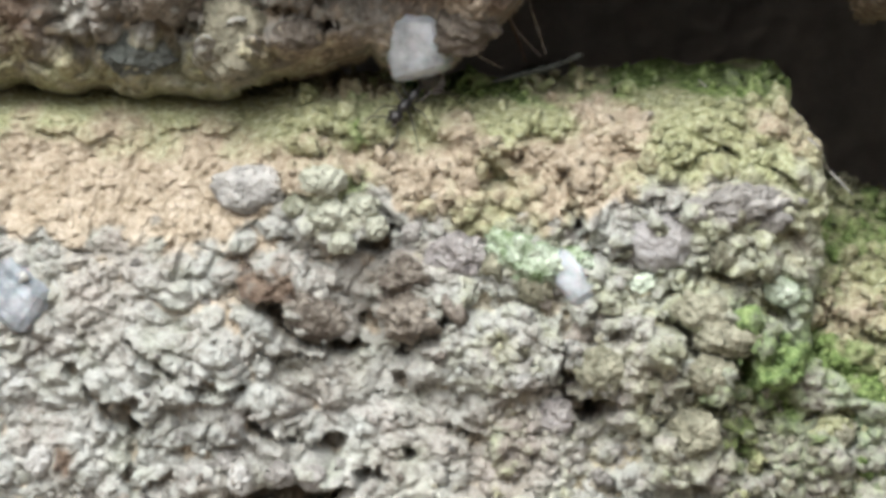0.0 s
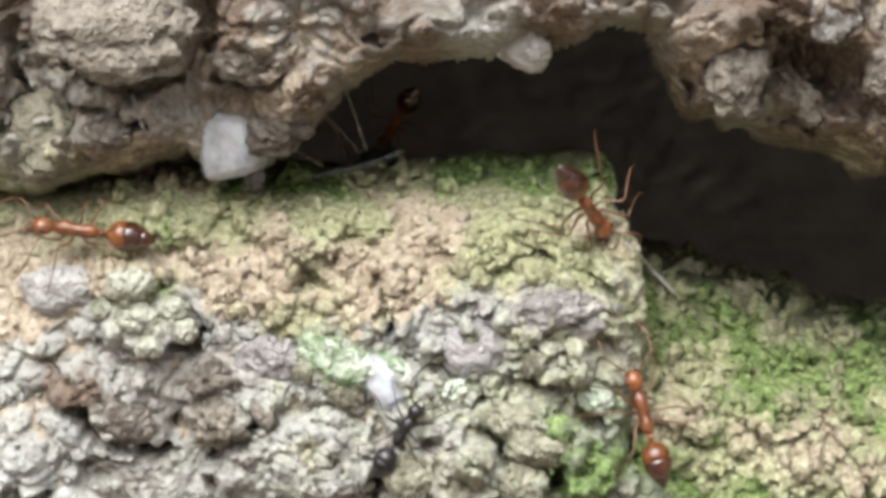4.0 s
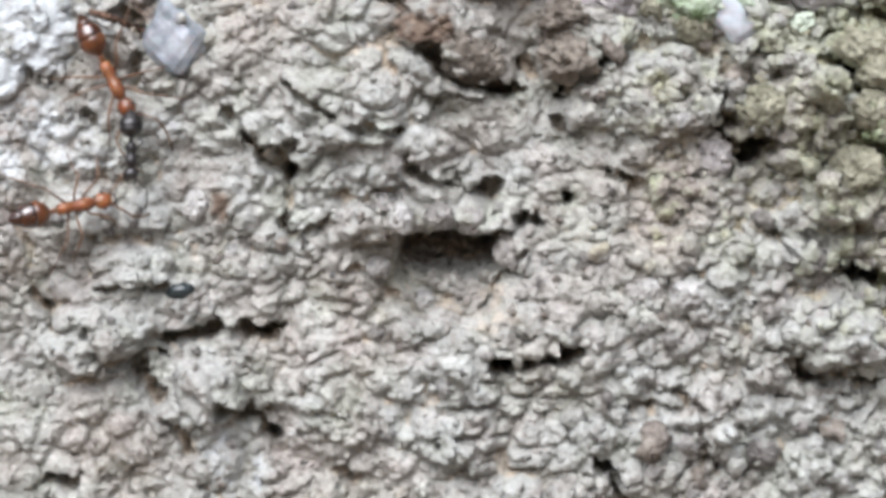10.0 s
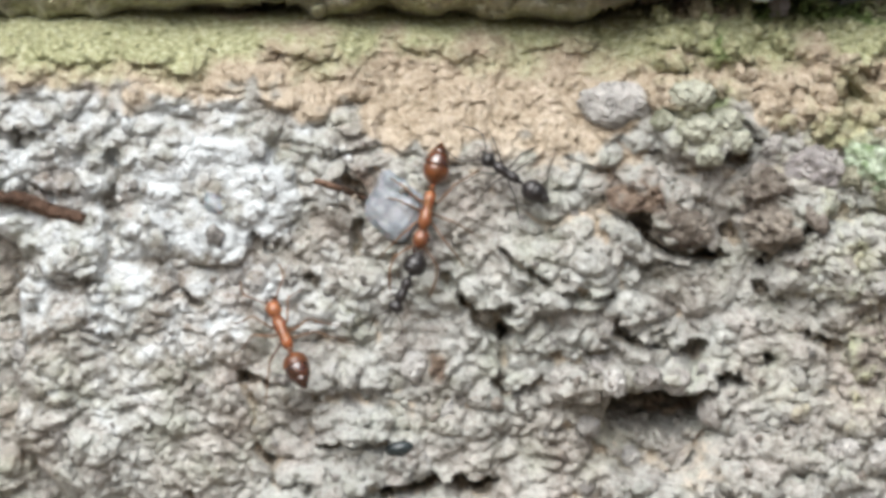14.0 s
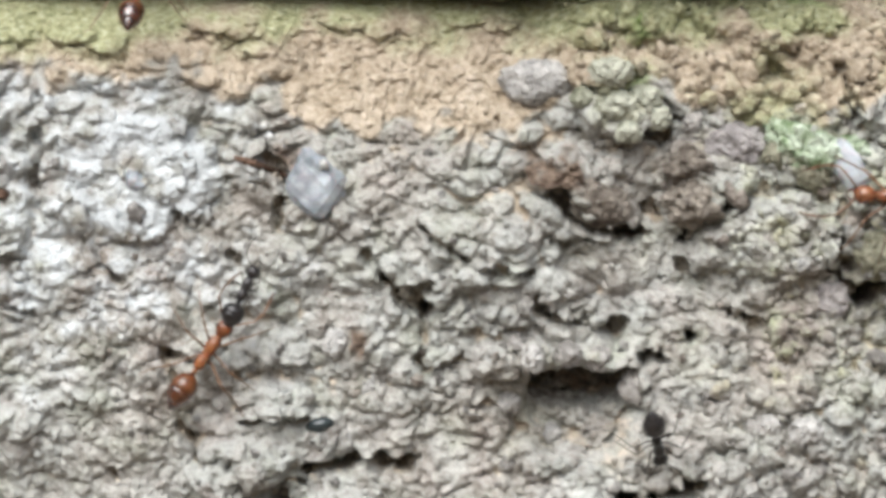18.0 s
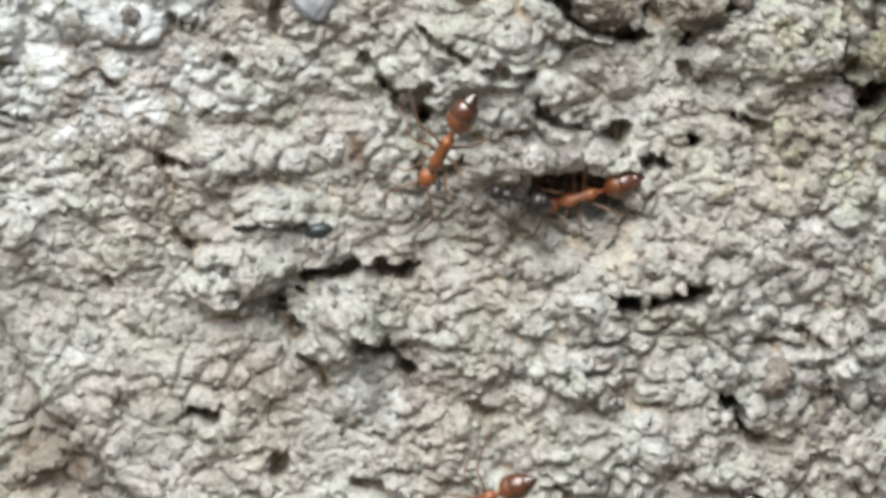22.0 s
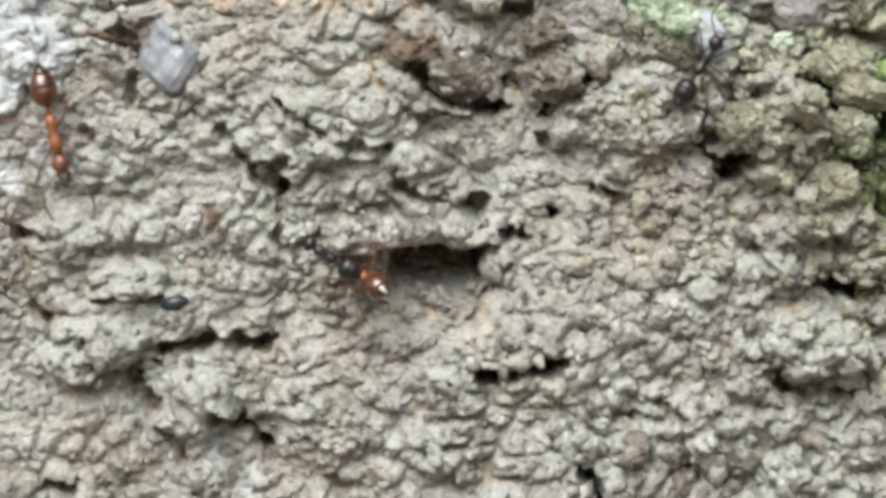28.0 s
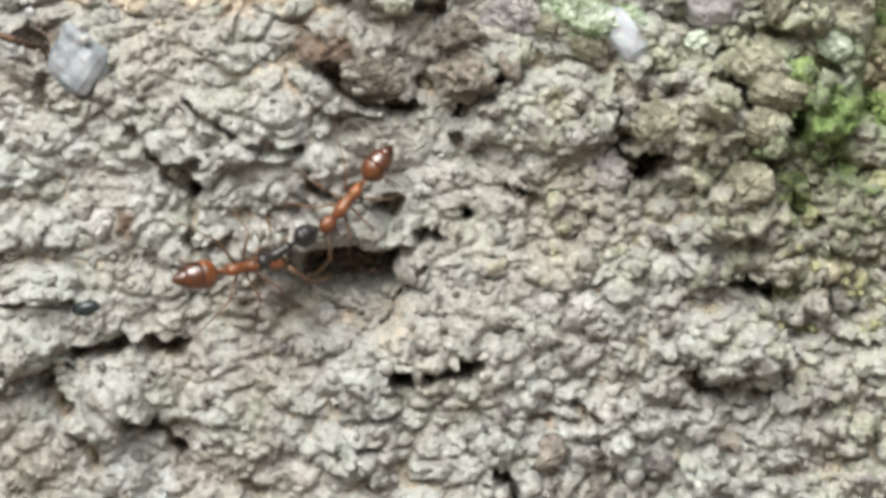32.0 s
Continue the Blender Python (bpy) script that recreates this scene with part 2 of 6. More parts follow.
class Relief:
    """A face of the wall as a sheet of depths on a grid, with its stains."""

    def __init__(self, xs, zs):
        self.xs, self.zs = xs, zs
        self.x, self.z = np.meshgrid(xs, zs)
        self.keep = np.ones(self.x.shape, bool)
        self.stains = {}
        self.sag = np.zeros(self.x.shape)

    def window(self, x0, x1, z0, z1):
        return (slice(*np.searchsorted(self.zs, (z0, z1))), slice(*np.searchsorted(self.xs, (x0, x1))))

    def crack(self, width, depth, *way):
        """A ragged crack of that width along a way of x, z, x, z ..."""
        px, pz = np.array(way[0::2], float), np.array(way[1::2], float)
        if len(px) == 1:
            px, pz = np.repeat(px, 2), np.repeat(pz, 2)
        reach = width + 0.5
        w = self.window(px.min() - reach, px.max() + reach, pz.min() - reach, pz.max() + reach)
        x, z = self.x[w], self.z[w]
        tear = np.clip(0.72 + 0.75 * smooth_noise(x, z, 0.9, 2) + 0.4 * smooth_noise(x, z, 0.35, 0), 0.12, 1.4)
        x, z = (x + 0.26 * smooth_noise(x, z, 0.75, 0) + 0.13 * smooth_noise(x, z, 0.3, 1),
                z + 0.26 * smooth_noise(x, z, 0.75, 1) + 0.13 * smooth_noise(x, z, 0.3, 2))
        d = np.full(x.shape, 99.0)
        for a, b, c, e in zip(px[:-1], pz[:-1], px[1:], pz[1:]):
            dx, dz = c - a, e - b
            f = np.clip(((x - a) * dx + (z - b) * dz) / max(dx * dx + dz * dz, 1e-9), 0, 1)
            d = np.minimum(d, np.hypot(x - a - f * dx, z - b - f * dz))
        self.y[w] += depth * np.clip(1.3 * (1 - (d / (width * 0.60 * np.sqrt(tear))) ** 2), 0, 1) * np.clip(tear + 0.15, 0, 1)

    def lump(self, x0, z0, rx, rz, high, turn=0.0):
        """A stone bedded in the face, or with a negative height a hollow."""
        r = max(rx, rz) * 1.3
        w = self.window(x0 - r, x0 + r, z0 - r, z0 + r)
        x, z = self.x[w] - x0, self.z[w] - z0
        x, z = x + 0.16 * rx * smooth_noise(self.x[w], self.z[w], 0.8, 0), z + 0.16 * rz * smooth_noise(self.x[w], self.z[w], 0.8, 1)
        c, s = math.cos(radians(turn)), math.sin(radians(turn))
        d = ((x * c + z * s) / rx) ** 2 + ((z * c - x * s) / rz) ** 2
        self.y[w] -= high * np.sqrt(np.clip(1 - d * d, 0, 1))

    def pit(self, x0, x1, z0, z1, depth, sill=0.3):
        """A ragged squarish hole whose floor rises from its full depth at the top to a share of it at the sill."""
        w = self.window(x0 - 1, x1 + 1, z0 - 1, z1 + 1)
        x = self.x[w] + 0.20 * smooth_noise(self.x[w], self.z[w], 0.8, 0) + 0.10 * smooth_noise(self.x[w], self.z[w], 0.3, 1)
        z = self.z[w] + 0.22 * smooth_noise(self.x[w], self.z[w], 0.8, 1) + 0.12 * smooth_noise(self.x[w], self.z[w], 0.3, 2)
        inside = np.clip(np.minimum(np.minimum(x - x0, x1 - x) / 0.25, (z1 - z) / 0.16), 0, 1)
        self.y[w] += depth * inside * np.clip((z - z0) / (z1 - z0) * (1 - sill) + sill, 0, 1) * np.clip((z - z0) / 0.5, 0, 1)

    def droop(self, share):
        """Let what stands proud sag a little, so that crumbs overhang the joints below them; tint the hollows as warm
        shade.
        """
        w = self.window(-28, 35, -16.8, 26.2)
        y, n = self.y[w], 20
        if min(y.shape) < 3 * n:
            return
        for axis in (0, 1):
            ends = [(n, n) if i == axis else (0, 0) for i in (0, 1)]
            total = np.cumsum(np.pad(y, ends, "edge"), axis)
            total = np.concatenate([np.zeros_like(np.take(total, [0], axis)), total], axis)
            m = self.y[w].shape[axis]
            y = (np.take(total, np.arange(2 * n, 2 * n + m), axis) - np.take(total, np.arange(m), axis)) / (2 * n)
        fade = np.clip(np.minimum(np.minimum(self.x[w] + 28, 35 - self.x[w]), np.minimum(self.z[w] + 16.8, 26.2 - self.z[w])), 0, 1)
        self.sag[w] = share * fade * np.clip(self.y[w] - y, -0.7, 0.6)
        hollow_tint = 0.50 * np.clip((self.y[w] - y - 0.1) / 0.3, 0, 1)  # tan paints the hollows' warm shade, at about the mortar's own lightness
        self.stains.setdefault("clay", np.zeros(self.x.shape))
        self.stains["clay"][w] = np.maximum(self.stains["clay"][w], hollow_tint)

    def stain(self, name, amount):
        self.stains[name] = amount

    def blot(self, name, x0, z0, rx, rz, amount):
        torn = 0.75 + 0.35 * smooth_noise(self.x, self.z, 1.1, 1) + 0.25 * smooth_noise(self.x, self.z, 0.45, 2)
        f = amount * np.clip((1.4 - 1.4 * np.hypot((self.x - x0) / rx, (self.z - z0) / rz)) * torn, 0, 1)
        self.stains[name] = np.clip(np.maximum(self.stains[name], f), 0, 1)

    def swirl(self, name, x0, z0, rx, rz, amount):
        """A stain of torn rings, as a dried film leaves them."""
        r = np.hypot((self.x - x0) / rx, (self.z - z0) / rz) + 0.10 * smooth_noise(self.x, self.z, 2.2, 0) + 0.04 * smooth_noise(self.x, self.z, 0.7, 1)
        rings = 0.5 + 0.5 * np.cos(r * 15 + 1.6 * smooth_noise(self.x, self.z, 1.6, 2))
        f = amount * np.clip(1.7 - 1.6 * r, 0, 1) * (0.58 + 0.42 * rings)
        self.stains[name] = np.clip(np.maximum(self.stains[name], f), 0, 1)

    def build(self, name, material, label, category, kind="structure"):
        rows, cols = self.x.shape
        rim = (np.abs(self.x) > 280) | (np.abs(self.z) > 270)
        self.y[rim] = 45.0  # the outer rim turns back and gives the wall its thickness
        at = np.arange(rows * cols).reshape(rows, cols)
        k = self.keep
        whole = k[:-1, :-1] & k[1:, :-1] & k[:-1, 1:] & k[1:, 1:]
        quads = np.stack([at[:-1, :-1], at[:-1, 1:], at[1:, 1:], at[1:, :-1]], -1)[whole]
        used = np.unique(quads)
        place = np.full(rows * cols, -1)
        place[used] = np.arange(len(used))
        quads = place[quads]
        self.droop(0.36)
        co = (np.stack([self.x, self.y, self.z + self.sag], -1).reshape(-1, 3)[used] * MM).astype(np.float32)
        me = bpy.data.meshes.new(name)
        me.vertices.add(len(co))
        me.vertices.foreach_set("co", co.ravel())
        me.loops.add(quads.size)
        me.loops.foreach_set("vertex_index", quads.ravel().astype(np.int32))
        me.polygons.add(len(quads))
        me.polygons.foreach_set("loop_start", np.arange(0, quads.size, 4, dtype=np.int32))
        me.update(calc_edges=True)
        me.polygons.foreach_set("use_smooth", np.ones(len(quads), bool))
        for stain in ("moss", "clay", "lime", "rust_and_shade", "lush"):
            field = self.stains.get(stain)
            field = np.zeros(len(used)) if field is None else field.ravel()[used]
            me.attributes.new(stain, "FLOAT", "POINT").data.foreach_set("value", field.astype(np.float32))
        me.materials.append(material)
        ob = new(name, me)
        return tagged(ob, label, category, kind=kind)


XS, ZS = spread(-28.5, 36, 0.072, 260, 16), spread(-17, 26.5, 0.072, 260, 16)

# the mortar block in the middle: a face, a sloping ledge above it, a broken right and left edge
block = Relief(XS, ZS)
x, z = block.x, block.z
front = line(x, -40, 12.4, -17, 11.6, -11, 11.0, -9.5, 9.2, -1, 9.3, 1.5, 11.0, 4.5, 11.4, 6, 10.0, 12, 10.2, 15, 11.5, 22, 12.0)
ragged = 0.35 * smooth_noise(x, z, 1.3, 1) + 0.15 * smooth_noise(x, z, 0.4, 2)
right = line(z, 1, 60, 2.2, 30, 3.6, 23.6, 5.2, 21.6, 7.4, 21.7, 9.6, 22.2, 11.8, 22.1, 14.5, 21.6, 17.2, 21.2) - x
top = line(x, -40, 17.1, 0, 16.7, 8, 16.7, 14, 16.95, 21, 17.35) - z
left = x - line(z, -30, -9, -18, -13.5, -14.2, -15.5, -12.4, -16.7, -11, -18, -9.4, -19.7, -6.7, -21.5, -4.2, -22.6, -1.6, -24.4, 5.7, -24.3, 8, -27, 11, -60)
edge = np.minimum(np.minimum(right, top), left) + ragged
on_ledge = np.clip((z - front) / 1.6 + 0.5 + 0.55 * smooth_noise(x, z, 1.4, 2) + 0.25 * smooth_noise(x, z, 0.5, 1), 0, 1)
calm = 1 - 0.38 * np.clip((-4 - x) / 4, 0, 1) * np.clip((-3 - z) / 3, 0, 1)
limy = np.exp(-(((x + 16.6) / 4.3) ** 2 + ((z - 7.6) / 3.0) ** 2) ** 2)
block.y = 0.45 * soft_ramp(z - front - 0.4, 0.6) + 1.7 * soft_ramp(z - 14.5, 0.5) - crumbly(x, z) * (1 - 0.35 * on_ledge) * (1 - 0.45 * limy) * calm - on_ledge * (0.24 * grains(x, z, 0.8, 0) + 0.12 * grains(x, z, 0.42, 1) + 0.07 * ridges(x, z, 0.33, 2)) + 0.004 * np.clip(-z, 0, None)
lumpy = on_ledge * np.clip((x - 1) / 7 + 0.5 * smooth_noise(x, z, 4.0, 1) + 0.6 * np.clip((z - 12.6) / 1.5, 0, 1), 0.15, 1)
block.y -= lumpy * np.where(x < 3, 1.4, 1.0) * (0.75 * grains(x * 0.9, z, 1.9, 1) + 0.38 * grains(x, z, 0.95, 2))
block.y -= np.clip((x - 6) / 5, 0, 1) * (1 - on_ledge) * (0.55 * grains(x * 0.95 + 0.2 * smooth_noise(x, z, 0.8, 0), z + 0.2 * smooth_noise(x, z, 0.8, 1), 1.7, 2) + 0.40 * grains(x + 0.15 * smooth_noise(x, z, 0.7, 1), z, 0.95, 0))
block.y += rounded(edge, 1.1)
block.keep = edge > -0.8
block.stain("clay", on_ledge * np.clip((17.0 - z) / 3.5, 0.78, 0.88) * np.clip(1 - (x - 13) / 20, 0.85, 1))
mossy_right = np.clip((x - line(z, -12, 18, -6, 12, -2, 9, 3, 8.5, 6, 8.5, 10, 10, 14, 15)) / 13.0, 0, 0.58) * np.clip(0.62 + (z + 1) / 10, 0.6, 1)
mossy_top = np.clip((z - line(x, -40, 12.6, -20, 11.3, -8, 11.9, 4, 12.0, 9, 12.2, 14, 11.0, 21, 9.5)) / 2.4, 0, 1.0) * np.clip(0.95 + 0.9 * smooth_noise(x, z, 1.7, 0), 0.2, 1.4)
block.stain("moss", np.maximum(np.maximum(mossy_right, mossy_top), np.clip((z - 14.6) / 1.5, 0, 0.62)))
block.stain("lush", np.clip(0.25 * smooth_noise(x, z, 1.1, 0) + 0.75 * np.clip((z - 14.6) / 1.4, 0, 1) * np.clip((x - 3) / 5, 0.2, 1) + 1.1 * np.clip((x - 16.5) / 4, 0, 1) * np.exp(-((z - 4.0) / 3.6) ** 2), 0, 1))
block.stain("lime", np.clip(0.55 * (1 - on_ledge) * np.clip((-3 - x) / 12, 0, 1) * np.clip((z + 4) / 7, 0.35, 1), 0, 1))
block.stain("rust_and_shade", 0.3 * np.clip(smooth_noise(x, z, 3.0, 2), 0, 1))

# cracks and holes: width, depth, then the way
block.pit(-0.5, 3.75, -1.6, 0.08, 4.4, 0.4)
block.crack(0.58, 1.6, 4.1, 0.5, 5, 0)
block.crack(1.0, 4.5, 3.55, -5.3)
block.crack(0.8, 4.5, 4.7, -5.05, 6.2, -4.85)
block.crack(1.48, 4.5, 12.9, 3)
block.crack(0.76, 1.6, 12.3, 4.6, 12.5, 3.5)
block.crack(0.67, 1.8, 16, -2, 17.3, -1.9, 18.6, -2.2)
block.crack(0.54, 1.4, 14.8, -5.2, 15.3, -5.9, 16.6, -6.4, 18, -6)
block.crack(0.81, 2.6, -9.6, -4.7, -8.8, -4, -7.2, -3.7, -6.3, -4.1, -5.4, -4.1)
block.crack(0.67, 1.5, -14, -3, -13.9, -4, -11.6, -5.1, -10.1, -4.9, -9.4, -4.5)
block.crack(0.90, 1.5, -10.4, -5.6, -9.9, -6.3)
block.crack(0.67, 1.5, -7.5, -6.6, -6.1, -7.4, -5.1, -8.3)
block.crack(0.58, 0.8, -9.9, -6.9, -8.6, -8.6)
block.crack(0.58, 1.4, -6.3, 3.6, -5.8, 2.7, -4.5, 2.3)
block.crack(0.49, 1.0, -4.8, 5.3, -4.1, 4.7, -3, 4, -0.6, 3.7)
block.crack(0.49, 0.8, -7.1, 4.5, -6.3, 3.6)
block.crack(0.94, 2.0, 5.7, 5.5)
block.crack(0.58, 1.4, 5.6, 5.5, 7.5, 6.1)
block.crack(0.67, 1.4, 4.4, 6.4, 4.6, 6)
block.crack(0.76, 1.7, 0.9, 6.7, 1.6, 5.7, 3.7, 5.5)
block.crack(0.54, 0.9, 5.6, 4.2, 6.4, 3.5)
block.crack(0.67, 1.6, -0.2, 2.3, 0.7, 1.7, 2.8, 1.3, 3.5, 1.8)
block.crack(0.58, 1.4, 6.1, 1.1)
block.crack(0.49, 0.8, 7.6, 2, 8.1, 1.6, 9.2, 1.7)
block.crack(0.45, 0.8, -4.7, 2.3, -4.7, -0.4)
block.crack(0.63, 1.4, -4.8, 2)
block.crack(0.36, 0.6, -4.8, -0.2, -2.8, 0.1)
block.crack(0.45, 0.8, -12.2, -2.2, -9.6, -2.3)
block.crack(0.58, 0.8, -14.6, -2.7, -14, -3.4)
block.crack(0.45, 0.8, -15.5, 0.1, -14.6, -1.2)
block.crack(0.49, 0.8, -12.6, 4.4)
block.crack(0.40, 0.7, 8.3, -7, 9.2, -6.9)
block.crack(0.45, 0.8, 10.3, -6.6, 11.1, -7)
block.crack(0.63, 1.3, 10.9, -8.1, 11.6, -9.4)
block.crack(0.63, 1.5, 7.2, -9.2, 8.3, -10.6)
block.crack(0.45, 0.7, 1.1, -8.1, 3.5, -8)
block.crack(0.54, 0.8, -14.2, -9.8, -12.9, -9.7)
block.crack(0.45, 0.7, 4.2, -0.8, 2.8, -3)
block.crack(0.40, 0.6, -1.1, -2.6, 0.6, -3.4)
block.crack(0.40, 0.6, -2.8, -1.5, -0.7, -1.9)
block.crack(0.49, 0.8, -14, -9.5, -13.1, -10)
block.crack(0.58, 0.9, -3.3, -9.4, -2.3, -9.8)
block.crack(0.81, 1.6, 7.2, -9.5, 8.4, -10.8)
block.crack(0.67, 1.4, -10.6, -11.1, -10.6, -12.5)
block.crack(0.58, 1.3, -16.9, -12.9, -15.5, -14.3)
block.crack(0.58, 1.0, -7.5, -12.5, -6.2, -13)
block.crack(0.40, 0.7, -2.8, -13.2, -1.3, -13.4)
block.crack(0.54, 0.9, 0.8, -12.8, 1.6, -13.9)
block.crack(0.45, 0.8, 4.5, -12.6, 5.6, -12.1, 7.2, -13, 9.6, -13.5)
block.crack(0.49, 0.8, -9.5, -7.8, -8.8, -8.7)
block.crack(0.36, 0.6, -8.2, -10.2, -6.4, -10.7)
block.crack(0.40, 0.7, -6.8, -6.7, -5.3, -8)
block.crack(0.45, 0.7, -20.3, 9.4, -20.6, 6.6, -20, 5.5)
block.crack(0.94, 1.4, -11, 8.4, -10, 7.4)
block.crack(0.58, 0.8, -10.5, 6.6, -10.5, 5.6)
block.crack(0.67, 1.3, -18.5, 3.7, -17.4, 3.6)
block.crack(0.45, 0.8, -12.2, 4.2)
block.crack(0.72, 1.3, -15.3, 0.4, -14.3, 0.1)
block.crack(0.45, 0.8, -21.5, 2.4, -20.7, 2.1)
block.crack(0.58, 0.8, -14.6, 5.9, -14, 5.5)
block.crack(0.49, 0.8, -5.9, 3.1, -5.2, 2.9, -4.6, 3.4)
block.crack(0.67, 1.4, -24.6, 10, -24, 9.8)
block.crack(0.54, 0.8, -17.4, -4.5)
block.crack(0.76, 1.7, 16.3, -1.9, 18.6, -2)
block.crack(0.49, 0.8, 18.4, -3.6, 21.9, -4.1)
block.crack(0.49, 0.9, 14.7, -5.2, 15.5, -5.8, 17.5, -6.1)
block.crack(0.58, 0.9, 11.7, 5.1, 12.2, 3.7)
block.crack(0.67, 1.4, 18.8, 1.3, 20.2, -0.1)
block.crack(0.63, 1.6, 21.4, 2.6, 22.9, 3.1)
block.crack(0.49, 0.8, 7.5, 1.8, 9.1, 1.4)
block.crack(0.54, 1.3, 6.1, 1.1)
block.crack(0.94, 1.7, 16.6, 6.2, 17.5, 5.3)
block.crack(0.58, 1.0, 18.8, 5.7, 19.1, 4.1)
block.crack(0.45, 0.8, 13.9, 0.2, 14.4, -0.9)
block.crack(0.45, 0.8, 20.4, -1.1, 20.1, -2.5)
block.crack(1.12, 1.7, 16.1, 6.2, 17.4, 5.3)
block.crack(0.63, 1.0, 18.7, 5.3, 18.9, 3.8)
block.crack(0.45, 0.8, 12, 6.3, 12.1, 2.9)
block.crack(0.45, 0.8, 12.3, 10.6, 12.6, 9.8)
block.crack(0.58, 0.8, 15.6, 7.1, 16.7, 7.2)
block.crack(0.49, 0.7, 18.1, 12.9, 18.5, 12.6)
block.crack(0.45, 0.6, 9.1, 12.2, 9.6, 11.8)
block.crack(0.54, 0.8, 20.3, 12, 20.7, 11.6)
block.crack(0.49, 0.8, 14.7, 10.8, 15.6, 11.1)
block.crack(0.49, 0.8, 16.9, 8.1, 18.6, 7.9)
block.crack(0.58, 0.9, 19.7, 7.5, 20.3, 6.4)
block.crack(0.65, 1.8, 4.2, 9.25, 5, 9.35, 5.5, 9.8)
block.crack(0.45, 0.8, 12.3, 11.3, 12.7, 10)
block.crack(0.67, 1.0, 0.6, 6.9, 1.5, 5.6, 4.1, 5.4)

# bedded stones and hollows: x, z, half sizes, height, turn
block.lump(1.6, -1.7, 2.7, 2.1, -1.3, 0)
block.lump(-1.5, 0.2, 0.58, 0.58, 0.7, 0)
block.lump(-0.2, 0.5, 0.63, 0.67, 0.8, 0)
block.lump(1, 0.4, 0.63, 0.58, 0.7, 0)
block.lump(2.2, 0.2, 0.63, 0.63, 0.8, 0)
block.lump(3.3, 0.1, 0.63, 0.63, 0.6, 0)
block.lump(3.8, -0.8, 0.78, 0.90, 0.6, 0)
block.lump(-2, 0.1, 1.01, 0.72, 0.6, 0)
block.lump(-0.4, 0.4, 0.58, 0.76, 0.7, 0)
block.lump(-12.2, -4.3, 2.24, 1.34, 0.8, -10)
block.lump(-10.9, -1.4, 1.79, 0.72, 0.6, 0)
block.lump(-7.2, -5.1, 2.02, 1.57, 0.9, -30)
block.lump(-8.8, -6.5, 1.34, 1.57, 0.6, 0)
block.lump(-2.9, -6.5, 2.46, 2.24, 0.4, 0)
block.lump(-2.8, 4.7, 2.69, 1.34, 0.6, -15)
block.lump(-2, 2.7, 2.91, 1.57, 0.6, 0)
block.lump(-5.4, 3.8, 1.34, 0.78, 0.5, 0)
block.lump(2, 6, 2.02, 1.01, 0.9, 0)
block.lump(1.3, 7.7, 2.02, 1.12, 0.8, 0)
block.lump(9.2, 5.1, 3.58, 1.68, 0.9, 0)
block.lump(6.8, 7.5, 2.24, 1.12, 0.9, 0)
block.lump(5.9, 6.2, 1.57, 0.90, 0.6, 0)
block.lump(12.7, 4.4, 1.34, 1.01, 1, 0)
block.lump(16.4, 1.5, 1.68, 1.34, 0.9, 0)
block.lump(14.7, 3.1, 1.34, 1.12, 0.9, 0)
block.lump(15.4, 5.7, 1.12, 0.90, 0.8, 0)
block.lump(16.9, 3.9, 1.57, 1.34, 1, 0)
block.lump(15.5, -0.4, 1.57, 1.34, 0.7, 0)
block.lump(16.4, -4.4, 1.68, 1.12, 0.9, 0)
block.lump(14.2, -1.5, 1.34, 0.90, 0.5, 0)
block.lump(-16.8, 7.6, 3.9, 2.75, 0.75, 5)
block.lump(-22.1, 5.7, 1.57, 1.34, 0.8, 0)
block.lump(-11.9, 0.6, 2.69, 1.12, 0.5, 0)
block.lump(-10.5, -2.8, 2.69, 1.34, 0.8, 0)
block.lump(-19, -2.8, 3.14, 2.02, 0.4, 0)
block.lump(-2.7, 4.5, 3.14, 1.57, 0.5, 0)
block.lump(18.2, 6, 1.57, 1.01, 0.9, 0)
block.lump(19.9, 5.1, 1.34, 1.23, 0.8, 0)
block.lump(15.3, 4.4, 1.23, 0.90, 0.8, 0)
block.lump(17.1, 1.3, 1.79, 1.34, 0.8, 0)
block.lump(21.3, 1.1, 1.79, 1.79, 0.9, 0)
block.lump(21.9, 4.4, 2.02, 1.57, 0.8, 0)
block.lump(16.4, -4, 2.02, 1.34, 0.6, 0)
block.lump(3, -11, 2.69, 1.34, 0.5, 0)
block.lump(7.9, -12.3, 2.24, 0.90, 0.5, 0)
block.lump(-1.9, -12.7, 1.12, 0.67, 0.6, 0)
block.lump(-7.7, -6.2, 1.34, 1.34, 0.7, 0)
block.lump(-12.2, -4.7, 2.02, 0.90, 0.5, 0)
block.lump(19, 10.5, 2.46, 1.12, 0.9, -5)
block.lump(18.8, 9, 1.12, 0.90, 0.7, 0)
block.lump(12.8, 11, 1.12, 1.12, 0.5, 0)
block.lump(15.6, 11.5, 1.34, 0.90, 0.4, 0)
block.lump(8.9, 13.3, 1.57, 0.90, 0.4, 0)
block.lump(7, 12, 2.02, 1.12, 0.35, 0)
block.lump(2.9, 10.1, 1.57, 1.01, 0.5, 0)
block.lump(13.5, 6.8, 1.34, 0.90, 0.6, 0)
block.lump(17.3, 6.4, 1.79, 1.01, 0.8, 0)
block.lump(13.9, 4.4, 1.34, 1.12, 0.8, 0)
block.lump(16.1, 5.1, 1.34, 1.01, 0.7, 0)
block.lump(18.2, 4.2, 1.34, 1.01, 0.7, 0)
block.lump(16.1, 3.6, 0.90, 0.78, 0.6, 0)
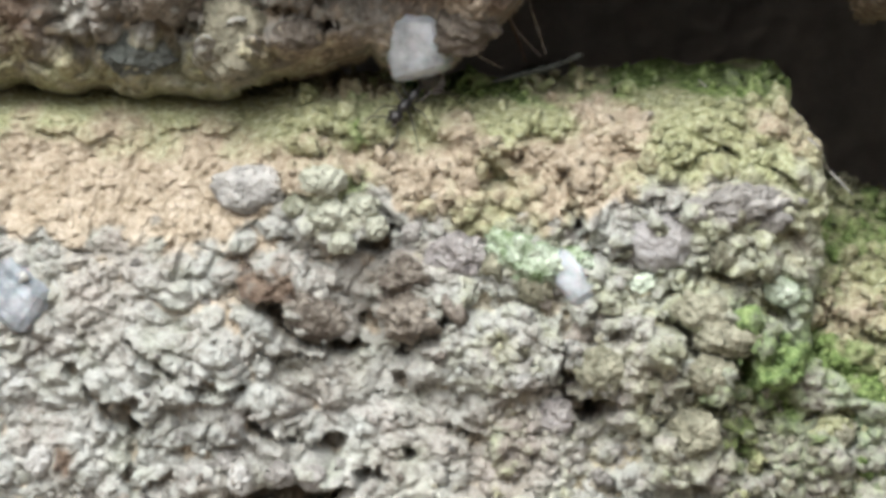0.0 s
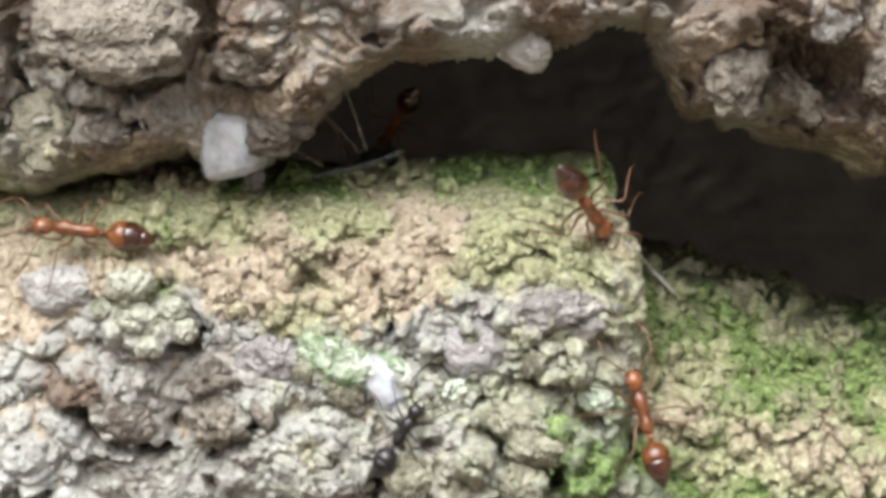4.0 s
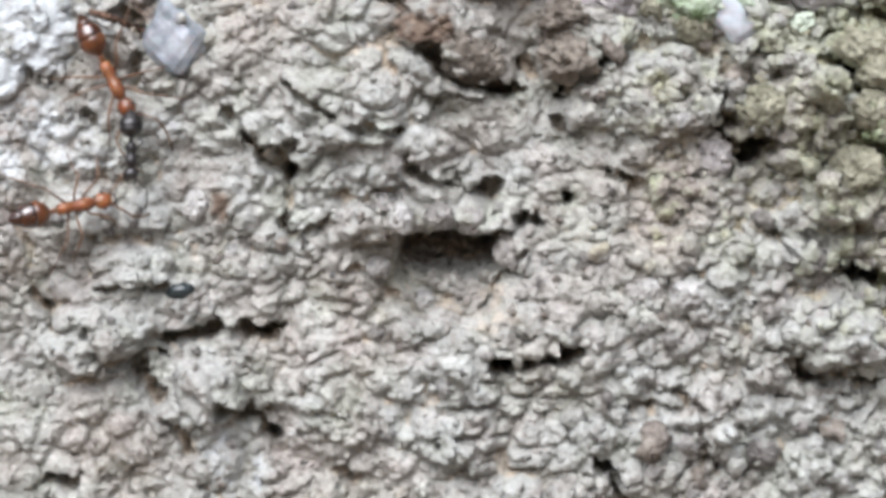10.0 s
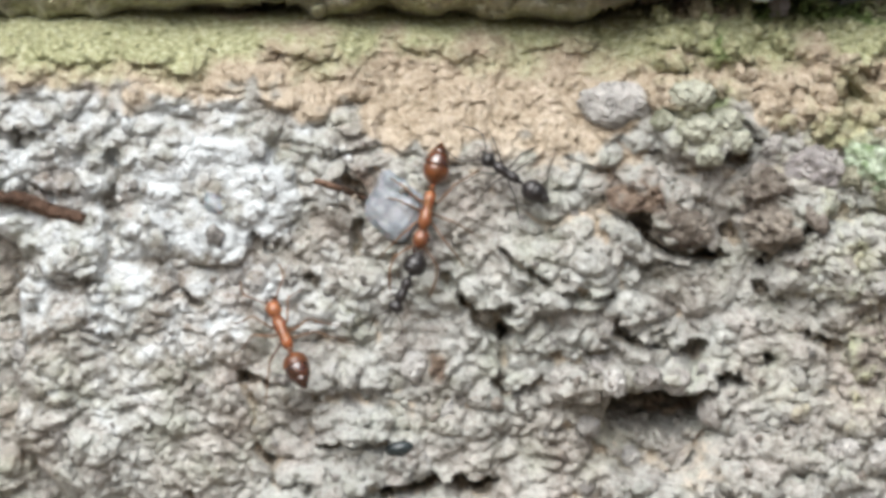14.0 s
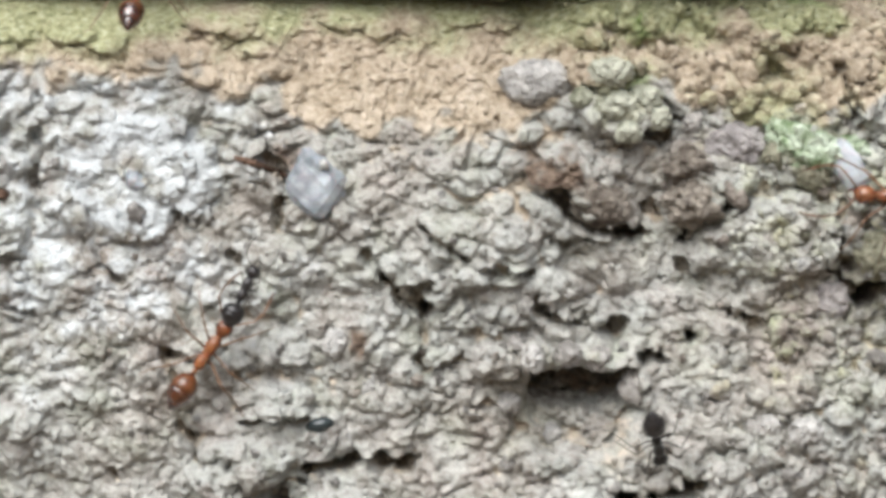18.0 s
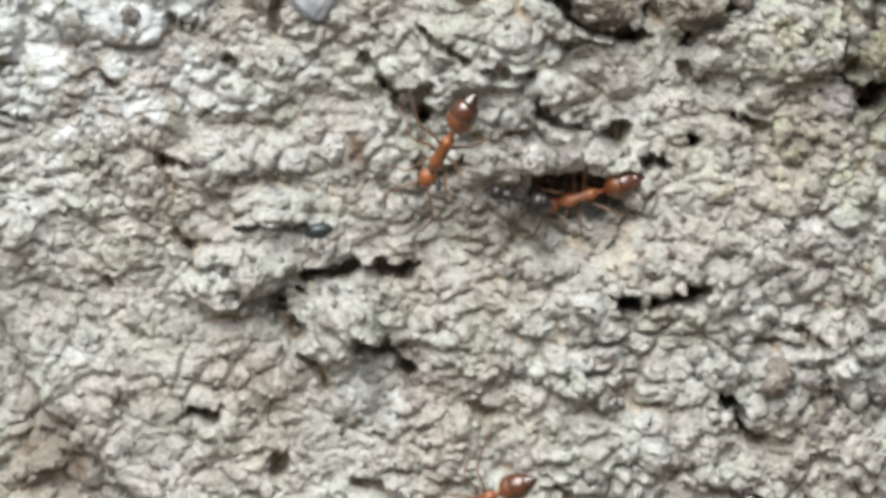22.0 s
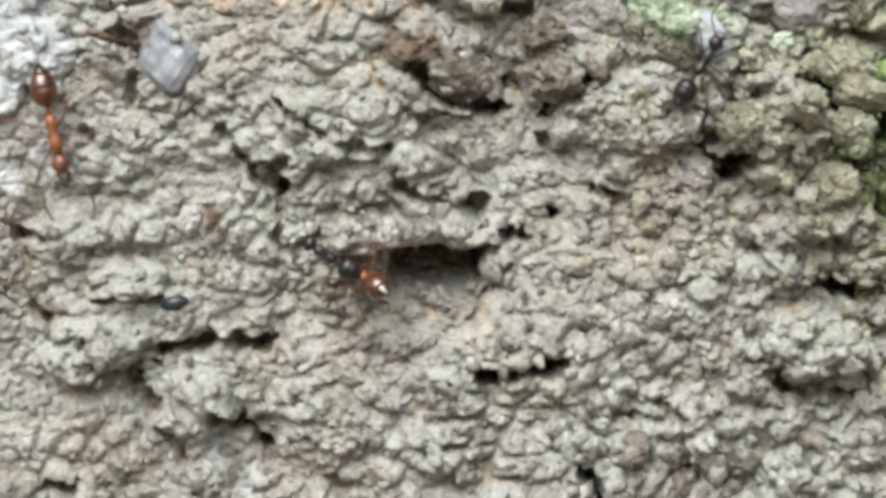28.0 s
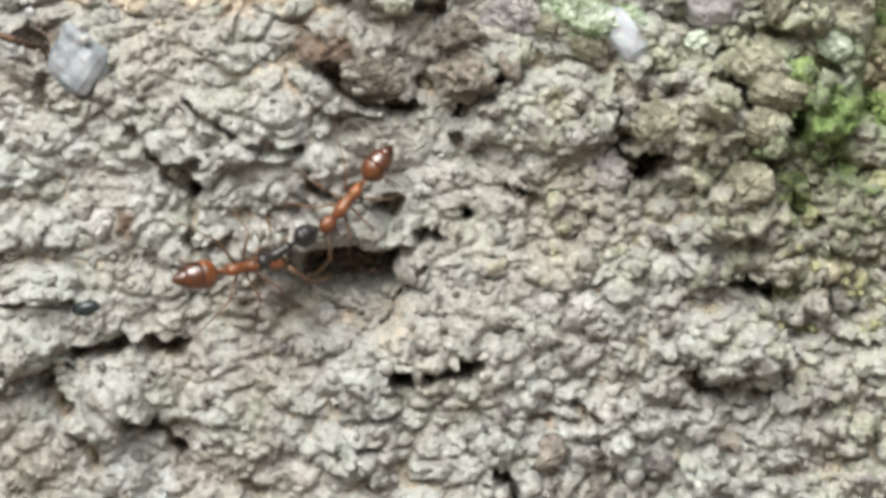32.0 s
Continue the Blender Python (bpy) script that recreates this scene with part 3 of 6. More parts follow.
block.lump(19.9, 5.1, 1.34, 1.34, 0.7, 0)
block.lump(16, 13.3, 2.02, 1.12, 0.35, 0)
block.lump(9, 13.5, 1.57, 0.78, 0.35, 0)
block.lump(2.4, 11.8, 1.57, 0.90, 0.7, 0)
block.lump(3.2, 10, 1.79, 1.34, 0.6, 0)
block.lump(18.9, 8.7, 1.34, 1.01, 0.7, 0)
block.lump(15.3, 5.8, 2.02, 1.12, 0.8, 0)
block.lump(20.6, 7.8, 1.34, 1.57, 0.6, 0)

# stains with a shape of their own
block.swirl("lime", -16.2, 7.6, 5.6, 4.4, 0.95)
block.blot("lime", -22.0, 11.0, 3.0, 2.5, 0.7)
block.blot("lime", -20.0, -1.0, 6.0, 6.0, 0.3)
block.blot("lime", -6.5, -9.0, 4.5, 3.5, 0.5)
block.blot("rust_and_shade", 0.4, 8.0, 2.6, 1.7, 1.5)
block.blot("rust_and_shade", 2.0, 6.6, 3.0, 1.8, 0.7)
block.blot("rust_and_shade", 5.4, 8.2, 2.2, 1.6, 0.7)
block.blot("rust_and_shade", -7.3, 1.0, 0.7, 1.2, 1.2)
block.blot("rust_and_shade", -10.6, 8.5, 1.6, 1.3, 1.0)
block.blot("rust_and_shade", 5.4, 7.2, 2.8, 1.8, 0.55)
block.blot("rust_and_shade", -23.0, 8.0, 3.2, 1.6, 1.0)
block.blot("moss", 3.5, 11.2, 3.8, 2.6, 0.7)
block.blot("moss", 9.5, 10.0, 5.0, 3.8, 0.7)
block.blot("moss", 14.0, 7.0, 6.0, 5.0, 0.48)
block.blot("lush", 9.6, 9.6, 2.0, 1.4, 0.4)
block.blot("moss", 10.0, 8.8, 2.4, 2.4, 0.62)
block.blot("moss", 20.0, 4.8, 4.6, 5.0, 0.95)
block.blot("lush", 4.0, 11.6, 2.4, 1.4, 0.35)
block.blot("moss", 18.5, -2.5, 3.5, 3.5, 0.35)
block.blot("moss", 9.2, 12.6, 1.6, 1.4, 0.7)
for x0, z0, rx in ((-7.5, 14.2, 3.2), (-2.5, 14.4, 3.4), (2.6, 14.3, 2.6), (-13.0, 14.0, 3.0), (-18.5, 13.4, 3.0)):
    block.blot("moss", x0, z0, rx, 1.5, 0.9)
    block.lump(x0 - 0.6, z0 + 0.2, 1.1, 0.7, 0.5, 0)
    block.lump(x0 + 0.9, z0 - 0.2, 0.9, 0.6, 0.45, 10)
block.blot("moss", 15.0, 12.0, 2.4, 1.5, 0.65)
block.blot("clay", 3.0, -3.4, 3.8, 2.6, 0.36)
block.blot("clay", 8.5, -0.5, 5.5, 4.0, 0.28)
block.blot("moss", 11.0, 0.5, 6.5, 4.5, 0.34)
block.blot("moss", 9.5, 5.0, 6.5, 5.0, 0.36)
block.blot("clay", -1.0, -8.5, 3.0, 2.0, 0.3)

mortar_block = block.build("wall_front", MORTAR, "crumbling grey mortar wall face with clay ledge and algae", "wall")

# the stone course above, broken off over an arched hollow
upper = Relief(XS, ZS[ZS > 13])
x, z = upper.x, upper.z
ragged = 0.45 * smooth_noise(x, z, 1.5, 0) + 0.22 * smooth_noise(x, z, 0.7, 1) + 0.04 * smooth_noise(x, z, 0.3, 2)
under = line(x, -60, 15.2, -25, 15.6, -16, 16.0, -7, 15.8, -2, 15.7, -0.8, 15.4, 0.7, 16.2, 2.5, 16.5, 4.4, 17.4, 5.2, 16.6, 7, 16.6, 8, 16.9, 9.6, 18.3, 10.7, 19.6,
             12.6, 20.6, 15.4, 21.0, 18.7, 21.2, 20.8, 21.8, 22.0, 21.5, 22.6, 20.5, 23.3, 19.4, 24.3, 18.5, 26.3, 18.0, 28.9, 17.0, 31.2, 16.6, 60, 14)
edge = z - under + ragged
upper.y = -0.5 * np.clip((23 - x) / 3, 0, 1) * np.clip((x + 3) / 5, 0, 1) - 1.6 * np.clip((x - 20.5) / 3, 0, 1) - 1.4 * crumbly(x, z, 1) - 0.58 * np.clip(z - 18.5, -3, 9) + np.clip(np.maximum(np.abs(x), z) - 110, 0, 60) * 0.6
upper.y += rounded(edge, 0.9 + 2.8 * np.clip((x - 21) / 3, 0, 1), 13.0)
upper.keep = edge > -0.22
upper.stain("moss", np.clip((18.5 - z) / 3.5, 0, 0.62) * np.clip((6 - x) / 6, 0.25, 1))
# brown stone colour, strengthened to paint the dimmer light on this course
upper.stain("rust_and_shade", np.clip(0.5 * smooth_noise(x, z, 2.5, 1) + 0.65 + 0.3 * np.clip((x - 19) / 3, 0, 1), 0, 1))
upper.stain("clay", 0.5 * np.clip(0.4 + smooth_noise(x, z, 2.2, 0), 0, 1))
upper.lump(-3.5, 19.6, 1.78, 1.78, 1.6, 0)
upper.lump(-5.3, 21.3, 1.55, 1.55, 1.4, 0)
upper.lump(3.1, 20.9, 2.55, 1.67, 2, 0)
upper.lump(7.2, 20, 1.44, 1.00, 1.4, 0)
upper.lump(-0.8, 16.9, 1.67, 1.33, 1.5, 0)
upper.lump(1.6, 17.3, 1.07, 0.75, 1.2, 0)
upper.lump(1.2, 19.4, 1.33, 1.55, 0.5, 0)
upper.lump(9, 19, 1.78, 1.33, 1, 20)
upper.lump(7.7, 21.3, 1.33, 0.89, 1, 0)
upper.lump(13.7, 21.4, 1.78, 0.78, 1, 0)
upper.lump(17, 21.4, 1.33, 0.89, 1.2, 0)
upper.lump(-6.4, 18.3, 1.11, 0.89, 0.8, 0)
upper.lump(3.3, 17.9, 1.11, 0.89, 0.6, 0)
upper.lump(-2.3, 18.1, 1.11, 1.55, 0.8, 0)
upper.lump(25.3, 19.1, 1.33, 1.22, 1.4, 0)
upper.lump(28.4, 20.1, 1.9, 1.3, -2.0, -35)
upper.lump(26.6, 20.6, 0.6, 1.2, -1.2, 0)
upper.lump(28.5, 21.7, 1.02, 1.02, 1.5, 0)
upper.lump(30.4, 20.7, 1.55, 1.33, 1.4, 0)
upper.lump(24.4, 21.3, 1.78, 0.89, 1.2, 0)
upper.lump(26.5, 22, 1.55, 0.78, 1.2, 0)
upper.lump(27, 17.7, 2.00, 0.67, 0.8, -15)
upper.lump(29.8, 17.5, 1.78, 0.89, 1, 0)
upper.lump(19.2, 21.9, 1.11, 0.67, 1, 0)
upper.lump(21.6, 22, 1.33, 0.67, 0.9, 0)
upper.lump(13.9, 21.4, 1.11, 0.67, 0.8, 0)
upper.lump(10.1, 19.7, 0.80, 0.67, 1, 0)
upper.lump(8.3, 20.5, 0.89, 0.53, 0.8, 0)
upper.crack(0.49, 1.5, -1.6, 21.3, -1.8, 19.8, -1.4, 17.9)
upper.crack(0.58, 1.5, 0.1, 19.8, 2.5, 18.7, 4.6, 19.4)
upper.crack(0.49, 1.3, 5.7, 22, 5.7, 20)
upper.crack(0.44, 1.2, -4.8, 20.7, -4.9, 18.3)
upper.crack(0.44, 1.2, 5.9, 19.2, 8.5, 19.4)
upper.crack(0.53, 1.4, 1, 18.1, 3.3, 17.7)
upper.crack(0.49, 1.2, -2.7, 17.4, 0.3, 17.6)
upper.crack(0.67, 1.6, 26.1, 21.3, 26.3, 19)
upper.crack(0.58, 1.5, 28.4, 20.7, 29.3, 19.4, 29.7, 18.4)
upper.crack(0.53, 1.3, 23.5, 20.2, 24.2, 19.4)
upper.crack(0.49, 1.2, 11.6, 21.2, 12.6, 21)
upper.crack(0.53, 1.3, 27.2, 21.3, 27.6, 20.3)
wall_upper = upper.build("wall_upper", MORTAR, "rough stone course overhanging a dark arched crevice", "wall")

# the mossy block beside it, lying deeper
side = Relief(XS[XS > 18], ZS[(ZS < 17) & (ZS > -4)])
x, z = side.x, side.z
crest = line(x, 18, 12.9, 22, 12.4, 26, 11.5, 29, 10.4, 34, 9.0, 60, 8.5)
side.y = 0.9 + 0.5 * soft_ramp(z - 3.5, 1.0) + 1.1 * soft_ramp(z - crest + 3.2, 0.9) + 11 * soft_ramp(z - crest - 0.1, 0.4) - 1.9 * crumbly(x, z, 2) - 0.75 * grains(x, z, 1.35, 0) - 0.3 * grains(x, z, 0.62, 1)
side.keep = z < crest + 1.6
side.stain("moss", np.clip(0.95 + 0.25 * smooth_noise(x, z, 1.6, 0) - 0.42 * np.exp(-((z - crest + 5.0) / 1.4) ** 2), 0, 1))
side.stain("lush", np.clip(0.75 * smooth_noise(x, z, 1.3, 1) + 0.6 * np.exp(-((z - crest + 1.2) / 1.9) ** 2) + 0.65 * np.exp(-((z - crest + 8.4) / 1.5) ** 2), 0, 1))
side.stain("clay", np.clip(0.70 + 0.3 * np.exp(-((z - crest + 5.0) / 1.8) ** 2), 0, 1))
wall_side = side.build("wall_side", MORTAR, "mossy green block lying deeper beside the ledge", "wall")

# the broken lower left corner shows an older layer behind
corner = Relief(XS[(XS < -8)], ZS[(ZS < 14)])
x, z = corner.x, corner.z
corner.y = 2.0 - crumbly(x, z, 1)
corner.stain("rust_and_shade", 0.7 * np.clip(smooth_noise(x, z, 3.5, 1) + 0.4, 0, 1))
corner.stain("moss", 0.3 * np.clip(smooth_noise(x, z, 4, 2), 0, 1))
wall_layer = corner.build("wall_layer", MORTAR, "older brownish mortar layer behind the broken corner", "wall")

# the back of the crevice
rear = Relief(XS[::4], ZS[::4])
rear.y = 58.0 - 0.25 * crumbly(rear.x, rear.z, 2)
def crevice_shade_material():
    """Grey at the back of the crevice, its deep shade put into the tone."""
    m, nt, b = graph("crevice_shade")
    pos = geometry_coords(nt)
    nt.links.new(ramp(nt, noise_of(nt, 300, 5, 0.65, pos), (0.35, (0.20, 0.207, 0.215)), (0.7, (0.29, 0.297, 0.305))), b.inputs["Base Color"])
    b.inputs["Roughness"].default_value = 0.95
    return m


wall_rear = rear.build("wall_rear", crevice_shade_material(), "back of the crevice, grey toned for its deep shade", "wall")

# unseen ground added at the wall's foot, far below the view, for warm bounce
def bounce_ground_material():
    m, nt, b = graph("bounce_ground")
    pos = geometry_coords(nt)
    both = math_of(nt, "ADD", math_of(nt, "MULTIPLY", noise_of(nt, 3, 5, 0.6, pos), 0.6), math_of(nt, "MULTIPLY", noise_of(nt, 90, 5, 0.65, pos), 0.4))
    nt.links.new(ramp(nt, both, (0.32, (0.10, 0.074, 0.051)), (0.68, (0.225, 0.178, 0.13))), b.inputs["Base Color"])
    b.inputs["Roughness"].default_value = 0.95
    bumped(nt, b, noise_of(nt, 160, 5, 0.65, pos), 0.7, 0.004)
    return m


def build_ground():
    bm = bmesh.new()
    bmesh.ops.create_grid(bm, x_segments=60, y_segments=60, size=1.0)
    for v in bm.verts:
        r = v.co.copy()
        v.co = Vector((math.copysign(abs(r.x) ** 3, r.x) * 120, math.copysign(abs(r.y) ** 3, r.y) * 120, -0.262))
        v.co.z += 0.004 * noise.fractal(Vector((v.co.x * 3, v.co.y * 3, 0)), 0.8, 2.0, 3)
    me = bpy.data.meshes.new("ground")
    bm.to_mesh(me)
    bm.free()
    me.materials.append(bounce_ground_material())
    return tagged(new("ground", me), "unseen dark brown ground added for its bounced light", "ground", kind="structure")


ground = build_ground()


# ---- composite surface, for what stands on the wall ----
def onto(r):
    out = np.full((len(ZS), len(XS)), 99.0)
    i, j = np.searchsorted(ZS, r.zs), np.searchsorted(XS, r.xs)
    out[np.ix_(i, j)] = np.where(r.keep, r.y, 99.0)
    return out


SURFACE = np.minimum(np.minimum(onto(block), onto(upper)), np.minimum(onto(side), np.minimum(onto(corner), 27.0)))


def patch(x0, z0, r):
    i0, i1 = np.searchsorted(ZS, (z0 - r, z0 + r))
    j0, j1 = np.searchsorted(XS, (x0 - r, x0 + r))
    return SURFACE[i0:max(i1, i0 + 1), j0:max(j1, j0 + 1)]


def depth_at(x0, z0, r=0.25, share=50):
    return float(np.percentile(patch(x0, z0, r), share))


def outward(x0, z0, r=1.5):
    """The wall's smoothed normal, pointing out of it."""
    gx = np.clip((depth_at(x0 + r, z0, 0.8) - depth_at(x0 - r, z0, 0.8)) / (2 * r), -0.25, 0.25)
    gz = np.clip((depth_at(x0, z0 + r, 0.8) - depth_at(x0, z0 - r, 0.8)) / (2 * r), -0.25, 0.25)
    return Vector((gx, -1, gz)).normalized()


# ---- stones, crystals and litter bedded in the wall ----
def plain_material(name, dark, light, rough=0.88, scale=1100, bump=0.9, specular=0.25):
    m, nt, b = graph(name)
    pos = object_coords(nt)
    grain = noise_of(nt, scale, 5, 0.65, pos)
    info = nt.nodes.new("ShaderNodeObjectInfo").outputs["Random"]
    col = ramp(nt, math_of(nt, "ADD", grain, math_of(nt, "MULTIPLY", math_of(nt, "SUBTRACT", info, 0.5), 0.22)), (0.33, dark), (0.64, light))
    nt.links.new(col, b.inputs["Base Color"])
    b.inputs["Roughness"].default_value = rough
    b.inputs["Specular IOR Level"].default_value = specular
    bumped(nt, b, grainy(nt, pos, grain, noise_of(nt, 3600, 3, 0.6, pos)), bump, 0.00026 if rough > 0.6 else 0.00006)
    return m


QUARTZ = plain_material("milky_quartz", (0.19, 0.21, 0.233), (0.54, 0.57, 0.61), 0.24, 800, 0.3, 0.6)
QUARTZ.node_tree.nodes["Principled BSDF"].inputs["Subsurface Weight"].default_value = 0.15
QUARTZ.node_tree.nodes["Principled BSDF"].inputs["Subsurface Scale"].default_value = 0.0006
CHALK = plain_material("chalky_pebble", (0.48, 0.47, 0.455), (0.74, 0.73, 0.71))
PALE = plain_material("pale_stone", (0.28, 0.272, 0.258), (0.57, 0.56, 0.535))
GREY = plain_material("grey_stone", (0.18, 0.168, 0.155), (0.47, 0.45, 0.425))
LILAC = plain_material("lilac_stone", (0.20, 0.183, 0.182), (0.46, 0.435, 0.42))
TAN = plain_material("tan_stone", (0.17, 0.143, 0.122), (0.45, 0.405, 0.355))
GREENISH = plain_material("greenish_stone", (0.14, 0.136, 0.092), (0.42, 0.405, 0.31))
# brown stone; on the upper course its dark tone also paints the shade
UMBER = plain_material("umber_stone", (0.105, 0.088, 0.072), (0.33, 0.295, 0.25))
OLIVE = plain_material("olive_stone", (0.11, 0.103, 0.072), (0.30, 0.282, 0.215))
MILKY = plain_material("milky_lilac_stone", (0.29, 0.28, 0.277), (0.45, 0.432, 0.428), 0.62, 900, 0.6, 0.3)
LICHEN = plain_material("lichened_stone", (0.18, 0.185, 0.13), (0.50, 0.51, 0.42))
SLATE = plain_material("dark_slate", (0.045, 0.05, 0.046), (0.15, 0.16, 0.145), 0.65)
CRUST = plain_material("green_crust", (0.13, 0.195, 0.075), (0.65, 0.72, 0.60), 0.65, 900)
BARK = plain_material("brown_litter", (0.05, 0.029, 0.019), (0.17, 0.105, 0.072), 0.8)
SHELL = plain_material("black_shell", (0.006, 0.008, 0.010), (0.03, 0.04, 0.042), 0.15, 900, 0.1, 0.6)


def stone_mesh(name, size, material, seed, level=3, faceted=False, knobs=0.34):
    """A pebble or broken grain: an uneven rounded body of the given half sizes in millimetres."""
    bm = bmesh.new()
    bmesh.ops.create_icosphere(bm, subdivisions=level, radius=1.0)
    flat = 0.66 if faceted else 0.97
    cuts = [Vector(v).normalized() for v in np.random.RandomState(seed).normal(size=(10, 3))]
    shift = Vector((seed * 3.1, seed * 1.7, seed * 0.9))
    for v in bm.verts:
        p = v.co.copy()
        p *= min([flat / max(p.dot(c), 1e-3) for c in cuts if p.dot(c) > flat] + [1.0])
        rough = noise.fractal(p * 1.3 + shift, 0.9, 2.1, 4)
        p *= 1 + knobs * rough + 0.28 * knobs * noise.fractal(p * 5.0 + shift, 0.8, 2.1, 3) + 0.75 * knobs * (0.30 - min(0.65, noise.voronoi(p * 2.3 + shift)[0][0]))
        v.co = Vector((p.x * size[0], p.y * size[1], p.z * size[2])) * MM
    for f in bm.faces:
        f.smooth = level < 3 or not faceted
    me = bpy.data.meshes.new(name)
    bm.to_mesh(me)
    bm.free()
    me.materials.append(material)
    return me


def bedded(name, x0, z0, rx, rz, material, label, category, turn=0, seed=1, faceted=False, sunk=0.6, deep=None, knobs=0.24, group="", at=None):
    """A stone sitting in the wall at x0, z0."""
    ry = deep or 0.5 * (rx + rz) * 0.8
    ob = new(name, stone_mesh(name, (rx, ry, rz), material, seed, 5 if max(rx, rz) > 0.7 else 4, faceted, knobs))
    ob.matrix_world = pose(x0 * MM, ((depth_at(x0, z0, 0.4, 40) if at is None else at) + ry * (sunk - 0.35)) * MM, z0 * MM, 0, -turn, 0)
    return tagged(ob, label, category, group)


def crystal(x0, z0, wide, deep, high, turn, lean, label, at=None, taper=0.8, seed=1):
    """A blocky broken crystal: a box with uneven corners, worn edges and stepped faces."""
    rnd = np.random.RandomState(seed)
    bm = bmesh.new()
    bmesh.ops.create_cube(bm, size=1.0)
    for v in bm.verts:
        k = taper if v.co.z > 0 else 1.0
        v.co = Vector((v.co.x * wide * k, v.co.y * deep, v.co.z * high)) + Vector(rnd.uniform(-0.13, 0.13, 3) * (wide, deep, high))
    bmesh.ops.bevel(bm, geom=list(bm.edges), offset=0.30 * min(wide, high), segments=3, profile=0.6, affect="EDGES")
    bmesh.ops.triangulate(bm, faces=bm.faces)
    bmesh.ops.subdivide_edges(bm, edges=[e for e in bm.edges if e.calc_length() > 0.35], cuts=3, use_grid_fill=True)
    for v in bm.verts:
        step = noise.voronoi(v.co * 0.9 + Vector((seed, 0, 0)))[0][0]
        v.co = v.co * (1 + 0.10 * (0.5 - step) + 0.05 * noise.noise(v.co * 1.7)) * MM
    me = bpy.data.meshes.new("quartz_crystal")
    bm.to_mesh(me)
    bm.free()
    me.materials.append(QUARTZ)
    ob = new("quartz_crystal", me)
    y0 = depth_at(x0, z0, 0.4, 40) if at is None else at
    ob.matrix_world = pose(x0 * MM, (y0 + 0.12 * deep) * MM, z0 * MM, lean, -turn, -14)
    return tagged(ob, label, "crystal")


crystal(-9.05, 7.1, 2.2, 1.5, 2.3, -38, 6, "milky white quartz crystal set in grey mortar", taper=1.1, seed=14)
crystal(6.35, 17.1, 2.45, 2.0, 2.7, 4, 14, "blue-white quartz crystal under the overhanging stone", taper=1.05, seed=5)
crystal(12.35, 7.9, 1.4, 1.8, 2.1, 40, 0, "glassy quartz chip with a green crust", taper=0.85, seed=8)
bedded("stone", 8.2, 17.7, 1.38, 1.07, UMBER, "crumbly tan stone beside the quartz crystal", "stone", turn=35, seed=53)
bedded("stone", 6.9, 15.6, 0.44, 0.67, LILAC, "small pinkish chip hanging below the quartz crystal", "stone", turn=-10, seed=54)
bedded("crust_stone", 10.6, 8.75, 1.7, 0.95, CRUST, "pale green crusted stone beside a quartz chip", "stone", turn=-30, seed=6)
bedded("crust_stone", 12.6, 8.6, 1.3, 0.6, CRUST, "pale green crusted stone above a quartz chip", "stone", turn=-40, seed=7)
bedded("crust_stone", 10.7, 7.8, 0.89, 0.67, GREENISH, "greenish crusted stone under a quartz chip", "stone", turn=-40, seed=9)
bedded("crust_stone", 20.3, 7.5, 0.75, 0.6, CRUST, "pale green crusted stone near the ledge corner", "stone", turn=-30, seed=61)
bedded("crust_stone", 14.6, 7.7, 0.9, 0.45, CRUST, "pale green crusted flake below the lilac pebble", "stone", turn=15, seed=62)
bedded("pebble", 17.3, 20.9, 1.4, 0.95, CHALK, "rounded whitish pebble under the overhanging course", "pebble", at=-2.0, turn=-38, seed=11, deep=1.1, knobs=0.12)
bedded("pebble", -0.2, 11.4, 1.5, 1.0, PALE, "rounded pale grey pebble on the clay ledge", "pebble", turn=5, seed=12, sunk=0.4, knobs=0.16)
bedded("pebble", 15.6, 9.4, 1.35, 1.15, MILKY, "smooth lilac grey pebble near the ledge corner", "pebble", seed=13, knobs=0.2, deep=0.75, sunk=0.6)
bedded("pebble", 10.5, -2.6, 0.71, 0.58, PALE, "small whitish oval pebble in grey mortar", "pebble", sunk=0.05, knobs=0.15, seed=14)
bedded("pebble", 9.2, -2.4, 0.49, 0.53, PALE, "small pale round pebble in grey mortar", "pebble", seed=15)
bedded("pebble", 11.7, 2.6, 0.71, 0.75, LILAC, "grey lilac pebble beside a dark hole", "pebble", seed=16)
bedded("quartz_grain", -8.3, 0.85, 0.52, 0.62, PALE, "tiny white quartz grain beside a rusty patch", "crystal", sunk=0.1, seed=17)
bedded("quartz_grain", -1.3, -1.5, 0.46, 0.42, PALE, "tiny white grain at the rim of a hole", "grain", seed=18, sunk=0.1)
bedded("quartz_grain", 0.45, -2.8, 0.42, 0.40, PALE, "tiny white grain below the hole", "grain", seed=19, sunk=0.1)
bedded("quartz_grain", -16.3, 7.4, 0.58, 0.58, QUARTZ, "tiny pale quartz grain in a limy patch", "crystal", seed=20, faceted=True)
bedded("seed", -8.9, -2.4, 0.58, 0.31, SHELL, "glossy black seed wedged in mortar", "seed", turn=10, seed=21, knobs=0.05)
bedded("slate_chip", -4.8, 16.6, 1.6, 0.98, SLATE, "dark blue slate chip bedded in the upper course", "stone", turn=8, seed=22, faceted=True, deep=0.7)
bedded("slate_chip", 11.3, 16.9, 1.29, 0.49, SLATE, "dark flake of slate wedged in the crevice", "stone", turn=25, seed=52, faceted=True, deep=0.3)
bedded("stone", 2.4, 20.9, 3.0, 1.8, UMBER, "large pale pinkish stone in the upper course", "stone", turn=-4, seed=23, deep=1.3)
